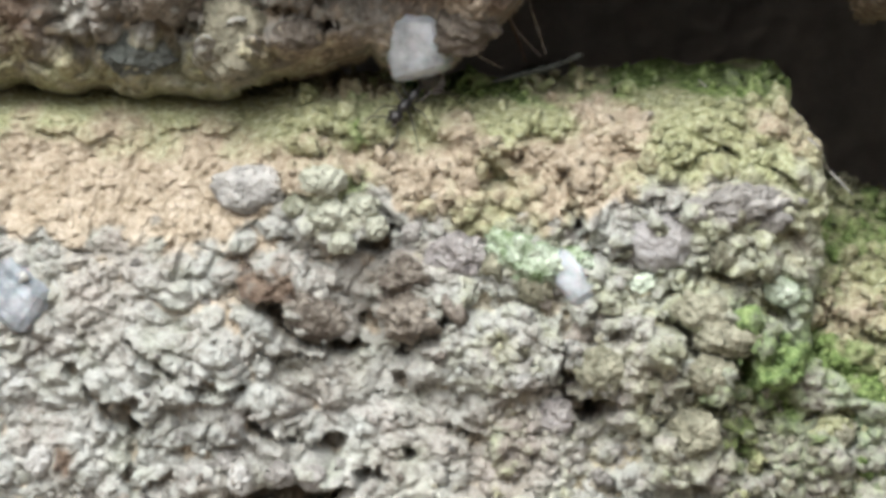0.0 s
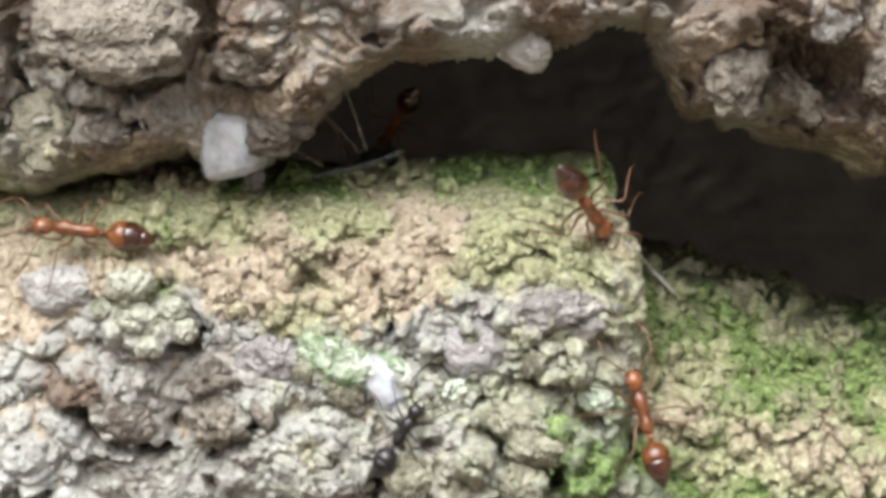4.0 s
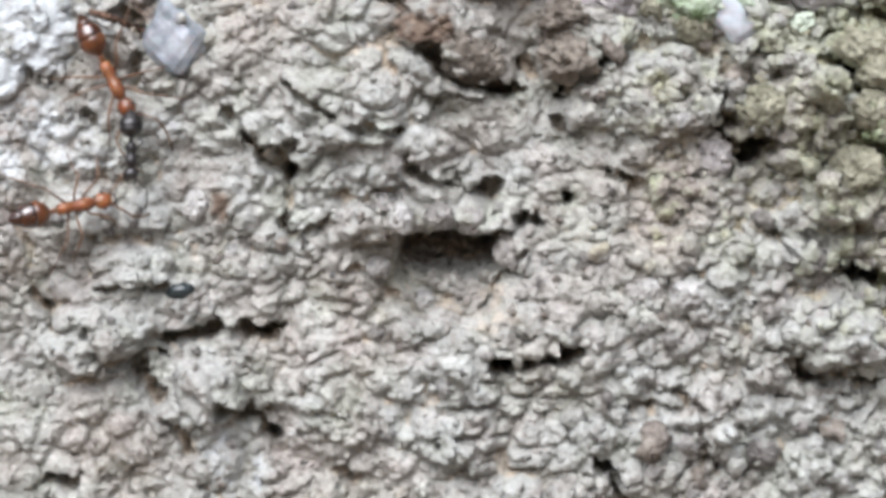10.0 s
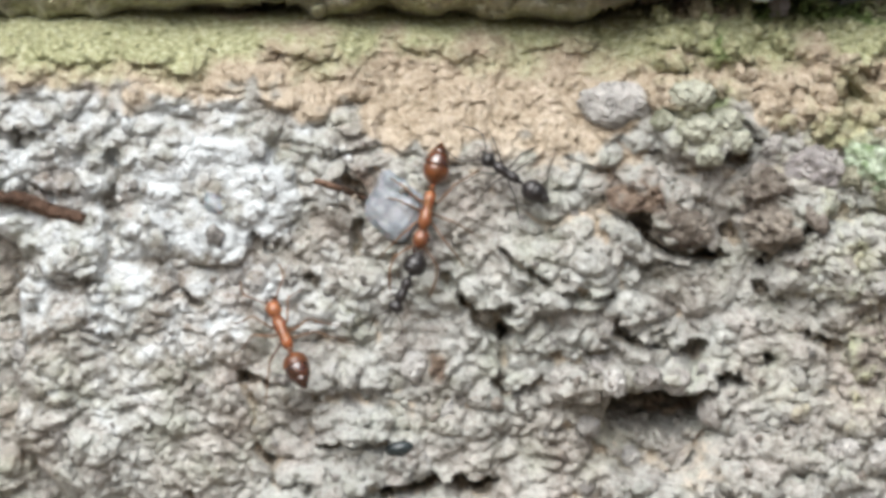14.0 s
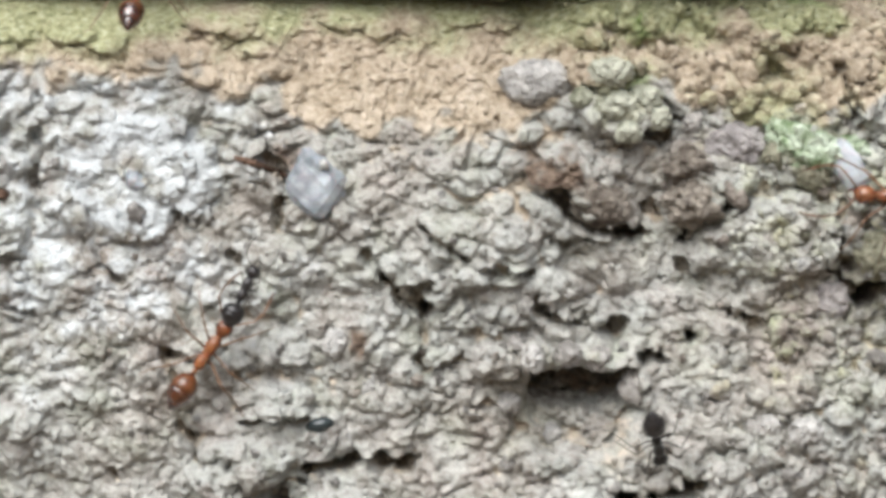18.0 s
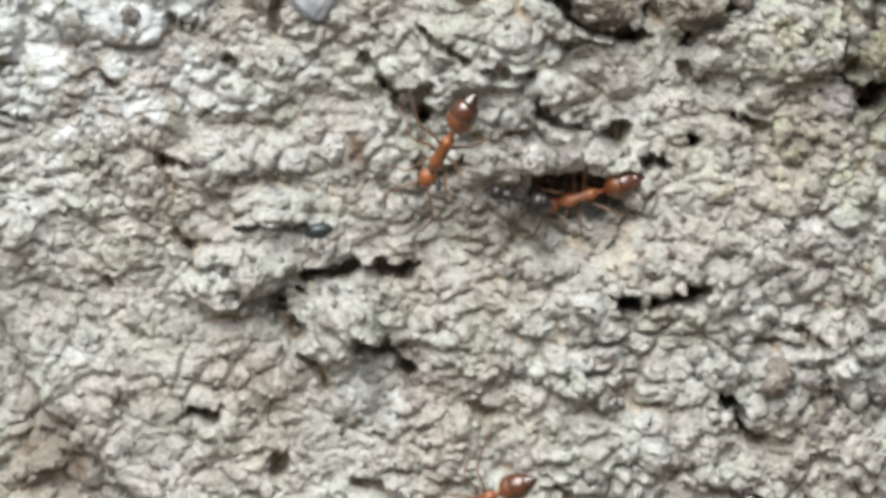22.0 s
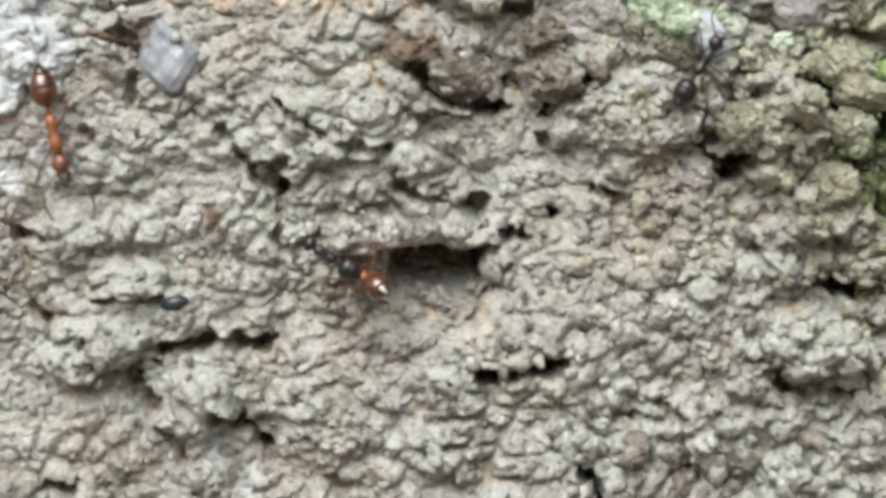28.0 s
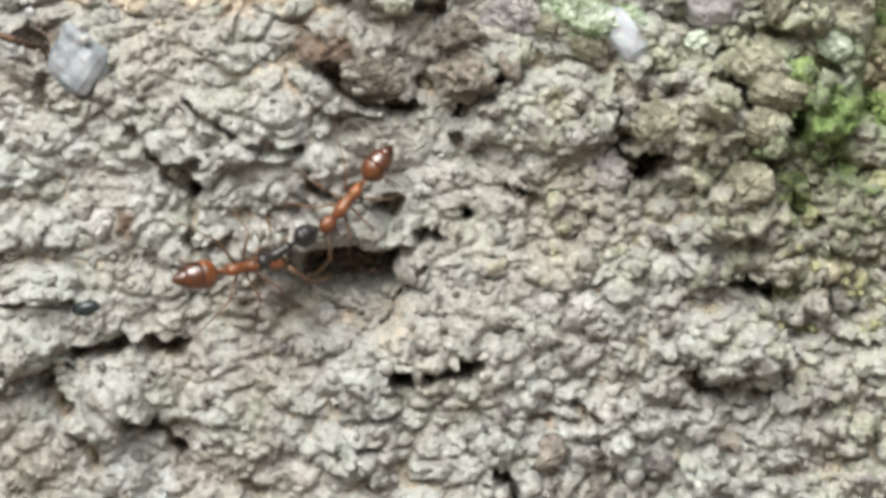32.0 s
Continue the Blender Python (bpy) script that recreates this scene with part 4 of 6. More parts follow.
bedded("stone", -3.5, 19.6, 1.65, 1.95, UMBER, "rounded brownish grey stone in the upper course", "stone", seed=24)
bedded("stone", -5.1, 21.2, 1.24, 1.07, UMBER, "rounded grey stone in the upper course", "stone", seed=25)
bedded("stone", -0.9, 17.2, 1.45, 1.75, OLIVE, "green-stained knobbly stone under the upper course", "stone", turn=10, seed=26, sunk=0.95)
bedded("stone", 1.8, 17.3, 0.93, 0.62, UMBER, "small tan stone under the upper course", "stone", seed=27)
bedded("stone", 7.3, 20, 1.33, 0.89, UMBER, "knobbly tan stone in the upper course", "stone", seed=28)
bedded("stone", 25.2, 19.7, 1.1, 1.6, UMBER, "knobbly tan stone over the dark arch", "stone", seed=29)
bedded("stone", 27.9, 19.0, 1.5, 0.7, UMBER, "long knobbly grey stone over the dark arch", "stone", turn=-48, seed=30, knobs=0.4)
bedded("stone", 28.5, 21.6, 0.93, 0.93, GREY, "rounded pale stone over the dark arch", "stone", seed=31)
bedded("stone", 31.0, 20.1, 1.0, 1.8, UMBER, "long grey stone over the dark arch", "stone", turn=-20, seed=32, knobs=0.36)
bedded("stone", 7.8, 8.8, 1.3, 1.0, LILAC, "rounded pinkish stone below the clay ledge", "stone", seed=33, sunk=0.4)
for x0, z0, rx, rz, seed in ((2.7, 11.7, 0.95, 0.62, 71), (4.1, 10.7, 0.85, 0.55, 72), (2.9, 10.4, 0.8, 0.6, 73), (4.6, 9.9, 0.6, 0.5, 74), (1.7, 10.7, 0.6, 0.5, 75), (3.4, 9.3, 0.6, 0.45, 76)):
    bedded("stone", x0, z0, rx, rz, LICHEN, "pale grey-green lichened nodule at the ledge rim", "stone", seed=seed, sunk=0.45, group="lichened nodules at the ledge rim")
bedded("stone", 5.9, 7.9, 1.0, 0.75, UMBER, "flat brown stone below the clay ledge", "stone", turn=15, seed=34, knobs=0.42)
bedded("stone", 6.0, 6.5, 1.2, 0.95, UMBER, "brown stone over a dark gap", "stone", turn=-10, seed=35, knobs=0.42)
bedded("stone", 2.3, 6.5, 1.35, 0.95, UMBER, "brown-grey stone over a dark gap", "stone", turn=-25, seed=36, sunk=0.95)
bedded("stone", 18.8, 10.6, 2.11, 0.93, GREY, "striated grey stone near the ledge corner", "stone", turn=5, seed=37, sunk=0.95, knobs=0.4)
bedded("stone", 13.3, 4.4, 1.02, 0.98, GREENISH, "greenish rounded stone above a dark hole", "stone", seed=38, sunk=0.9)
bedded("stone", 17.4, 4.3, 1.0, 0.80, GREENISH, "rounded greenish stone among green algae", "stone", seed=39, sunk=0.95)
bedded("stone", 17.3, 6.6, 1.29, 0.80, GREENISH, "green-stained stone below the ledge corner", "stone", turn=-20, seed=40)
bedded("stone", 16.9, 2.1, 1.02, 0.93, GREENISH, "greenish rounded stone among crumbs", "stone", seed=42)
bedded("stone", 18.1, 5.8, 1.38, 0.84, GREENISH, "green-stained stone among crumbs", "stone", seed=43)
bedded("stone", 1, 0.4, 0.62, 0.53, GREY, "crumbly grey stone at the rim of a hole", "stone", seed=46)
bedded("stone", 2.3, 0.2, 0.58, 0.53, GREY, "crumbly pale stone at the rim of a hole", "stone", seed=47)
bedded("stone", -0.4, 0.3, 0.44, 0.62, PALE, "small pointed stone at the rim of a hole", "stone", seed=48)
bedded("stone", 3.8, -0.9, 0.67, 0.75, GREY, "small grey stone beside a hole", "stone", seed=49)
# a curved twig and two grey fibres
def tube(bm, way, radii, sides=7):
    """A tapered tube along a way of points, in metres."""
    rings = []
    for i, p in enumerate(way):
        ahead = (way[min(i + 1, len(way) - 1)] - way[max(i - 1, 0)]).normalized()
        a = ahead.orthogonal().normalized() if not rings else (rings[-1][1] - ahead * rings[-1][1].dot(ahead)).normalized()
        b = ahead.cross(a)
        turnings = [2 * math.pi * k / sides for k in range(sides)]
        rings.append(([bm.verts.new(p + (a * math.cos(t) + b * math.sin(t)) * radii[i]) for t in turnings], a))
    for (r, _), (s, _) in zip(rings[:-1], rings[1:]):
        for k in range(sides):
            bm.faces.new((r[k], r[(k + 1) % sides], s[(k + 1) % sides], s[k])).smooth = True
    bm.faces.new(rings[0][0][::-1])
    bm.faces.new(rings[-1][0])


def strand(name, material, label, category, thick, *way):
    """A twig or fibre lying on the wall along x, z, x, z ..."""
    bm = bmesh.new()
    px, pz = way[0::2], way[1::2]
    s = np.linspace(0, len(px) - 1, 5 * len(px))
    xs, zs = np.interp(s, range(len(px)), px), np.interp(s, range(len(px)), pz)
    top = [min(depth_at(a, b, 0.3, 25), 2.5) for a, b in zip(xs, zs)]
    ys = np.convolve(np.pad(top, 2, "edge"), np.ones(5) / 5, "valid")
    points = [Vector((a, c - thick * 0.5, b)) * MM for a, b, c in zip(xs, zs, ys)]
    tube(bm, points, [thick * MM * (0.55 + 0.45 * math.sin(math.pi * (0.15 + 0.8 * k / len(points)))) for k in range(len(points))])
    me = bpy.data.meshes.new(name)
    bm.to_mesh(me)
    bm.free()
    me.materials.append(material)
    return tagged(new(name, me), label, category)


strand("twig", BARK, "curved reddish brown twig on the mortar", "twig", 0.32, -25.6, 7.7, -24.2, 7.6, -22.9, 7.1, -21.5, 6.8)
# a dark strand laid on the mortar in place of a thin brown crevice
strand("twig", BARK, "short dark strand standing in for a thin brown crevice", "twig", 0.13, -12.3, 8.3, -11.3, 8, -10.2, 7.6)


def hidden_ant_antenna():
    """The antenna of an ant not built here, with a flat widened end, along +x from its foot."""
    bm = bmesh.new()
    rings = [(0.0, 0.035, 0.03), (0.9, 0.045, 0.03), (1.7, 0.06, 0.03), (2.1, 0.12, 0.025), (2.5, 0.13, 0.02), (2.62, 0.05, 0.012)]
    rows = [[bm.verts.new(Vector((x0, h * math.sin(k * math.pi / 4), w * math.cos(k * math.pi / 4) - 0.02 * x0 * x0)) * MM) for k in range(8)] for x0, w, h in rings]
    for r, q in zip(rows[:-1], rows[1:]):
        for k in range(8):
            bm.faces.new((r[k], r[(k + 1) % 8], q[(k + 1) % 8], q[k])).smooth = True
    bm.faces.new(rows[0][::-1])
    bm.faces.new(rows[-1])
    bmesh.ops.recalc_face_normals(bm, faces=bm.faces)
    me = bpy.data.meshes.new("fibre")
    bm.to_mesh(me)
    bm.free()
    me.materials.append(LILAC)
    return tagged(new("fibre", me), "flat-ended pale antenna of an ant hidden behind the ledge corner", "fibre")


waving_antenna = hidden_ant_antenna()
strand("fibre", PALE, "thin pale dry fibre in the crevice", "fibre", 0.05, 2.7, 18.9, 3.2, 17.5)
strand("fibre", TAN, "thin pale dry fibre below the quartz", "fibre", 0.036, 8.2, 17.1, 9.7, 16.3)
strand("fibre", TAN, "thin pale dry fibre under the arch", "fibre", 0.036, 9.9, 18.2, 11.2, 16.8)
strand("fibre", TAN, "thin pale dry fibre under the arch", "fibre", 0.036, 10.6, 19.3, 11, 18.2, 11.4, 16.9)
strand("fibre", BARK, "dark dry fibre under the arch", "fibre", 0.05, 9.6, 18.6, 10.2, 17.7, 10.6, 16.6)
strand("twig", SLATE, "dark crooked twig at the back of the ledge", "twig", 0.11, 9.3, 15.8, 10.5, 16.1, 11.7, 16.4, 12.9, 16.9)
strand("fibre", PALE, "thin dry fibre beside the mossy corner", "fibre", 0.05, 21.4, 13.4, 22.5, 12.5, 23.7, 11.3)

# ---- ants ----
def ant_material(name, dark, light, rough, glow=0.0):
    m, nt, b = graph(name)
    pos = object_coords(nt)
    info = nt.nodes.new("ShaderNodeObjectInfo").outputs["Random"]
    fac = math_of(nt, "ADD", noise_of(nt, 1500, 3, 0.5, pos), math_of(nt, "MULTIPLY", math_of(nt, "SUBTRACT", info, 0.5), 0.3))
    nt.links.new(ramp(nt, fac, (0.3, dark), (0.7, light)), b.inputs["Base Color"])
    b.inputs["Roughness"].default_value = rough
    b.inputs["Specular IOR Level"].default_value = 0.6 if rough > 0.3 else 0.9
    b.inputs["Coat Weight"].default_value, b.inputs["Coat Roughness"].default_value = (0.2, 0.2) if rough > 0.3 else (0.4, 0.10)
    b.inputs["Coat IOR"].default_value = 1.7
    b.inputs["Subsurface Weight"].default_value = glow
    b.inputs["Subsurface Scale"].default_value = 0.0004
    return m


AMBER = ant_material("amber_chitin", (0.11, 0.034, 0.011), (0.31, 0.112, 0.034), 0.40, 0.3)
AMBER_MID = ant_material("brown_chitin", (0.075, 0.024, 0.008), (0.20, 0.070, 0.020), 0.31, 0.15)
AMBER_DARK = ant_material("dark_brown_chitin", (0.034, 0.011, 0.005), (0.12, 0.038, 0.013), 0.14, 0.10)
AMBER_LEG = ant_material("leg_chitin", (0.085, 0.042, 0.020), (0.20, 0.10, 0.046), 0.4)
JET = ant_material("black_chitin", (0.006, 0.005, 0.005), (0.022, 0.018, 0.018), 0.42)
JET_LEG = ant_material("dark_leg_chitin", (0.010, 0.007, 0.006), (0.032, 0.022, 0.018), 0.45)


def part(name, bm, material, parent, label=""):
    me = bpy.data.meshes.new(name)
    bm.to_mesh(me)
    bm.free()
    me.materials.append(material)
    ob = new(name, me)
    ob.parent = parent
    return tagged(ob, label)


def turned(rings, sides=12):
    """A body turned about the x axis from rings of x, half width, half height and lift, in millimetres."""
    bm = bmesh.new()
    rows = []
    for x, w, h, up in rings:
        rows.append([bm.verts.new(Vector((x, w * math.cos(2 * math.pi * k / sides), up + h * math.sin(2 * math.pi * k / sides))) * MM) for k in range(sides)])
    for r, s in zip(rows[:-1], rows[1:]):
        for k in range(sides):
            bm.faces.new((r[k], r[(k + 1) % sides], s[(k + 1) % sides], s[k])).smooth = True
    bm.faces.new(rows[0][::-1])
    bm.faces.new(rows[-1])
    bmesh.ops.recalc_face_normals(bm, faces=bm.faces)
    return bm


def egg(x0, x1, w, h, up, n=9, blunt=0.5, tip=0.0):
    """Rings of an egg-shaped body between x0 and x1; tip narrows its rear end."""
    rings = []
    for i in range(n + 1):
        f = i / n
        r = max(math.sin(math.pi * min(max(f, 0.02), 0.98)) ** blunt, 0.06)
        r *= 1 - tip * (1 - f) ** 2
        rings.append((x0 + (x1 - x0) * f, w * r, h * r, up))
    return rings


def limb(points, radii, sides=6):
    bm = bmesh.new()
    tube(bm, [Vector(p) * MM for p in points], [r * MM for r in radii], sides)
    bmesh.ops.recalc_face_normals(bm, faces=bm.faces)
    return bm


# hips in the ant's space, and each leg's reach: forward, sideways
HIPS = ((0.62, 0.16), (0.28, 0.18), (-0.10, 0.17))
REACH = ((1.35, 1.75), (0.25, 2.15), (-1.65, 1.95))


def build_ant(name, size, slim, skin, band, rear, leg_skin, label, group, up=0.95, folded=False):
    """An ant facing +x that stands on z = 0. size: overall scale; slim: width factor; folded: a dead one with drawn-up legs."""
    ant = tagged(new(name), label, "ant", group)
    ant.empty_display_size = 0.001
    k, s = size, size * slim
    head = part("head", turned([(x * k, w * s, h * s, u * k) for x, w, h, u in egg(0.98, 1.88, 0.37, 0.31, up + 0.02, 9, 0.5, 0.25)]), skin, ant)
    for side in (1, -1):
        bm = bmesh.new()
        bmesh.ops.create_icosphere(bm, subdivisions=2, radius=0.085 * k * MM)
        bmesh.ops.translate(bm, verts=bm.verts, vec=Vector((1.42 * k, side * 0.305 * s, (up + 0.13) * k)) * MM)
        part("eye", bm, JET, head, "small black eye")
        part("mandible", limb([(1.80 * k, side * 0.20 * s, (up - 0.05) * k), (2.02 * k, side * 0.18 * s, (up - 0.10) * k), (2.14 * k, side * 0.03 * s, (up - 0.14) * k)],
                              [0.075 * k, 0.06 * k, 0.02 * k]), rear, head)
    part("thorax", turned([(x * k, w * s, h * s, u * k) for x, w, h, u in (
        (-0.66, 0.08, 0.09, up - 0.06), (-0.60, 0.19, 0.20, up - 0.03), (-0.38, 0.24, 0.26, up + 0.02), (-0.12, 0.225, 0.24, up), (0.10, 0.205, 0.22, up - 0.02),
        (0.34, 0.23, 0.25, up + 0.02), (0.58, 0.27, 0.28, up + 0.06), (0.80, 0.25, 0.25, up + 0.05), (0.98, 0.18, 0.19, up + 0.02), (1.10, 0.12, 0.12, up))]), skin, ant)
    part("petiole", turned([(x * k, w * s, h * s, u * k) for x, w, h, u in (
        (-0.95, 0.05, 0.06, up - 0.06), (-0.88, 0.09, 0.12, up + 0.0), (-0.80, 0.11, 0.17, up + 0.05), (-0.72, 0.10, 0.12, up - 0.01), (-0.58, 0.06, 0.07, up - 0.08))], 10), skin, ant)
    gaster = part("gaster", turned([(x * k, w * s, h * s, u * k) for x, w, h, u in (
        (-1.80, 0.40, 0.38, up + 0.02), (-1.72, 0.50, 0.47, up + 0.02), (-1.56, 0.525, 0.495, up + 0.02), (-1.36, 0.49, 0.46, up + 0.01), (-1.20, 0.41, 0.39, up - 0.01), (-1.06, 0.27, 0.26, up - 0.03),
        (-0.98, 0.15, 0.15, up - 0.04), (-0.92, 0.07, 0.07, up - 0.05))], 18), band, ant)
    part("abdomen_segment", turned([(x * k, w * s, h * s, u * k) for x, w, h, u in (
        (-2.40, 0.24, 0.23, up - 0.04), (-2.34, 0.345, 0.32, up - 0.02), (-2.20, 0.425, 0.395, up), (-2.02, 0.485, 0.455, up + 0.01), (-1.86, 0.515, 0.485, up + 0.02), (-1.74, 0.525, 0.50, up + 0.02), (-1.70, 0.44, 0.42, up + 0.02))], 18), rear, gaster, "glossy dark middle segment of the abdomen")
    part("abdomen_tip", turned([(x * k, w * s, h * s, u * k) for x, w, h, u in (
        (-2.80, 0.02, 0.02, up - 0.13), (-2.74, 0.09, 0.085, up - 0.11), (-2.62, 0.18, 0.17, up - 0.08), (-2.48, 0.275, 0.255, up - 0.05), (-2.36, 0.34, 0.315, up - 0.02), (-2.30, 0.28, 0.26, up - 0.02))], 18), rear, gaster, "dark pointed tip of the abdomen")
    for side in (1, -1):
        scape = part("antenna", limb([(0, 0, 0), (0.35 * k, side * 0.38 * k, 0.22 * k), (0.75 * k, side * 0.78 * k, 0.30 * k), (1.25 * k, side * 0.86 * k, 0.10 * k),
                                      (1.75 * k, side * 0.78 * k, -0.18 * k), (2.15 * k, side * 0.66 * k, -0.38 * k)],
                                     [0.045 * k, 0.04 * k, 0.042 * k, 0.045 * k, 0.05 * k, 0.03 * k]), leg_skin, head)
        scape.location = Vector((1.72 * k, side * 0.14 * s, (up + 0.10) * k)) * MM
        for (hx, hy), (fx, fy) in zip(HIPS, REACH):
            f, o, g = fx * k, side * fy * k, -(up - 0.16) * k
            way = [(0, 0, 0), (0.10 * f, 0.14 * o, -0.05 * k), (0.46 * f, 0.46 * o, 0.46 * k), (0.52 * f, 0.52 * o, 0.44 * k), (0.80 * f, 0.80 * o, 0.45 * g), (1.0 * f, 0.97 * o, 0.96 * g), (1.16 * f, 1.10 * o, g)]
            if folded:
                way = [(0, 0, 0), (0.10 * f, 0.10 * o, -0.1 * k), (0.25 * f, 0.22 * o, 0.30 * k), (0.29 * f, 0.26 * o, 0.28 * k), (0.42 * f, 0.20 * o, -0.3 * k), (0.50 * f, 0.16 * o, -0.6 * k), (0.55 * f, 0.12 * o, -0.75 * k)]
            leg = part("leg", limb(way[:4], [0.066 * k, 0.058 * k, 0.042 * k, 0.034 * k]), leg_skin, ant)
            part("shin", limb(way[3:], [0.038 * k, 0.032 * k, 0.022 * k, 0.013 * k]), leg_skin, leg, "thin jointed lower leg")
            leg.location = Vector((hx * k, side * hy * s, (up - 0.16) * k)) * MM
    return ant


AWAY = pose(0.045, 0, -0.03)
amber_ant = build_ant("amber_ant", 1.0, 1.08, AMBER, AMBER_MID, AMBER_DARK, AMBER_LEG, "slender amber worker ant with a dark brown abdomen", "amber ants on the wall")
black_ant = build_ant("black_ant", 0.70, 1.22, JET, JET, JET, JET_LEG, "small glossy black ant on the wall", "black ants on the wall")
dead_ant = build_ant("dead_ant", 0.57, 1.5, JET, JET, JET, JET_LEG, "dead black ant held by an amber ant", "carried dead ants", 0.95, True)


def another(ant, label="", size=1.0):
    made = copy_thing(ant, AWAY)
    made.scale = (size, size, size)
    return tagged(made, label)


ledge_ant = amber_ant
corner_ant = another(amber_ant, size=0.88)
crevice_ant = another(amber_ant)
clay_ant = another(amber_ant, size=1.03)
hanging_ant = another(amber_ant, "amber ant hanging under the dark arch", size=0.88)
climbing_ant = another(amber_ant, size=0.95)
moss_ant = another(amber_ant, size=0.88)
brown_ant = another(amber_ant, size=0.97)
partner_ant = another(amber_ant, size=0.9)
hauling_ant = another(amber_ant, "amber ant dragging a dead black ant", size=0.93)
carrying_ant = another(amber_ant, "amber ant carrying a dead black ant", size=0.95)
passing_ant_a = another(amber_ant, size=1.03)
passing_ant_b = another(amber_ant, size=1.03)
crossing_ant = another(amber_ant, size=0.95)
circling_ant = another(amber_ant, size=0.95)
helper_ant = another(amber_ant)
scouting_ant = another(amber_ant, size=0.95)
right_ant = another(amber_ant, size=0.97)
late_ant = another(amber_ant, size=1.03)
left_ant = another(amber_ant, size=1.03)
black_a = black_ant
black_b = another(black_ant)
black_c = another(black_ant)
black_d = another(black_ant)
black_e = another(black_ant)
black_f = another(black_ant)
black_g = another(black_ant)
black_h = another(black_ant)
black_i = another(black_ant)
black_j = another(black_ant)
black_k = another(black_ant)
black_l = another(black_ant)
black_m = another(black_ant)
black_n = another(black_ant)
black_o = another(black_ant)
black_p = another(black_ant)
black_q = another(black_ant)
black_r = another(black_ant)
black_s = another(black_ant)
black_t = another(black_ant)
dead_ant_a = dead_ant
dead_ant_b = another(dead_ant)

def crawl(ant, rows):
    """Key an ant along rows of seconds, x, z, heading, pitch and depth behind the surface; its legs step while it goes."""
    keys, going = [], []
    rows = [(*r, 0, 0)[:6] for r in rows]
    for t, x0, z0, heading, pitch, behind in rows:
        ledge = 12.0 < z0 < 17.0 and x0 < 21.5 and not behind and "dead" not in ant.name
        ledge = 0.0 if not ledge or pitch else abs(math.cos(radians(heading)))
        n = Vector((0, -1, 0.95 * ledge)).normalized() if ledge else Vector((0, -1, 0)) if behind or pitch else outward(x0, z0, 2.0)
        c, s = math.cos(radians(heading)), math.sin(radians(heading))
        ahead = Vector((c, 0, s))
        ahead = (ahead - n * ahead.dot(n)).normalized()
        sit = 0.30 if "amber" in ant.name else -0.75 if "dead" in ant.name else 0.05
        spine = [depth_at(x0 + a * c, z0 + a * s, 0.4, 12) - a * ahead.y for a in ((-1.9, -1.0, 0.0, 0.8, 1.5) if "amber" in ant.name else (-1.0, 0.0, 0.8))]
        y0 = behind or sit + max(min(spine), depth_at(x0, z0, 1.2, 4) - 0.8) - 1.3 * math.sin(radians(abs(pitch)))
        turn = Matrix((ahead, n.cross(ahead), n)).transposed().to_4x4()
        keys.append((t, Matrix.Translation(Vector((x0, y0, z0 - 0.5 * ledge)) * MM) @ turn @ pose(0, 0, 0, 0, -pitch, 0)))
    walk(ant, keys)
    for a, b in zip(rows[:-1], rows[1:]):
        if b[0] - a[0] < 2.6 and math.hypot(b[1] - a[1], b[2] - a[2]) > 0.05:
            going += [round(a[0] + 0.1 * i, 2) for i in range(int(round((b[0] - a[0]) * 10)))]
    going = sorted(set(going))
    if "dead" in ant.name or not going:
        return
    legs = [o for o in ant.children if o.name.startswith("leg")]
    for i, leg in enumerate(legs):
        side, hip = (1, -1)[i // 3], leg.location.copy()
        phase = math.pi * ((i + i // 3) % 2) + 0.4 * i
        steps = [(0.0, 0.0, 0.0)] + [(t, 17 * math.sin(15.7 * t + phase), 7 * max(0.0, math.cos(15.7 * t + phase))) for t in going] + [(32.0, 0.0, 0.0)]
        kept = {round(t, 2): (a, b) for t, a, b in steps}
        walk(leg, [(t, Matrix.Translation(hip) @ pose(0, 0, 0, side * b, 0, a)) for t, (a, b) in sorted(kept.items())])


# ---- loose crumbs of mortar on the face, the nearest as pieces of their own ----
def crumb_spots(count, seed):
    rnd = np.random.RandomState(seed)
    spots = []
    while len(spots) < count:
        x0, z0 = rnd.uniform(-26, 26), rnd.uniform(-15.5, 10.5)
        crowd = 0.30 + 0.55 * max(0.0, min(1.0, (x0 - 5) / 6)) + 0.25 * (abs(x0) < 12 and z0 < 1)
        if rnd.rand() > crowd:
            continue
        i, j = np.searchsorted(ZS, z0), np.searchsorted(XS, x0)
        if not block.keep[i, j] or block.stains["clay"][i, j] > 0.5 or x0 > 20.5 and z0 > 2:
            continue
        spots.append((x0, SURFACE[i, j], z0, i, j, min(0.6, (0.13 if x0 < 7 else 0.18) + (0.10 if x0 < 7 else 0.15) * rnd.exponential()), rnd.rand(3)))
    return spots


CRUMB_SHAPES = [stone_mesh("crumb_shape", (1, 0.75, 0.85), GREY, 60 + k, 2, k % 2 == 0, 0.75) for k in range(6)]
CRUMB_CO, CRUMB_TRI = [], []
for me in CRUMB_SHAPES:
    co = np.zeros(len(me.vertices) * 3, np.float32)
    me.vertices.foreach_get("co", co)
    CRUMB_CO.append(co.reshape(-1, 3) / MM)
    tri = np.zeros(len(me.polygons) * 3, np.int32)
    me.polygons.foreach_get("vertices", tri)
    CRUMB_TRI.append(tri.reshape(-1, 3))


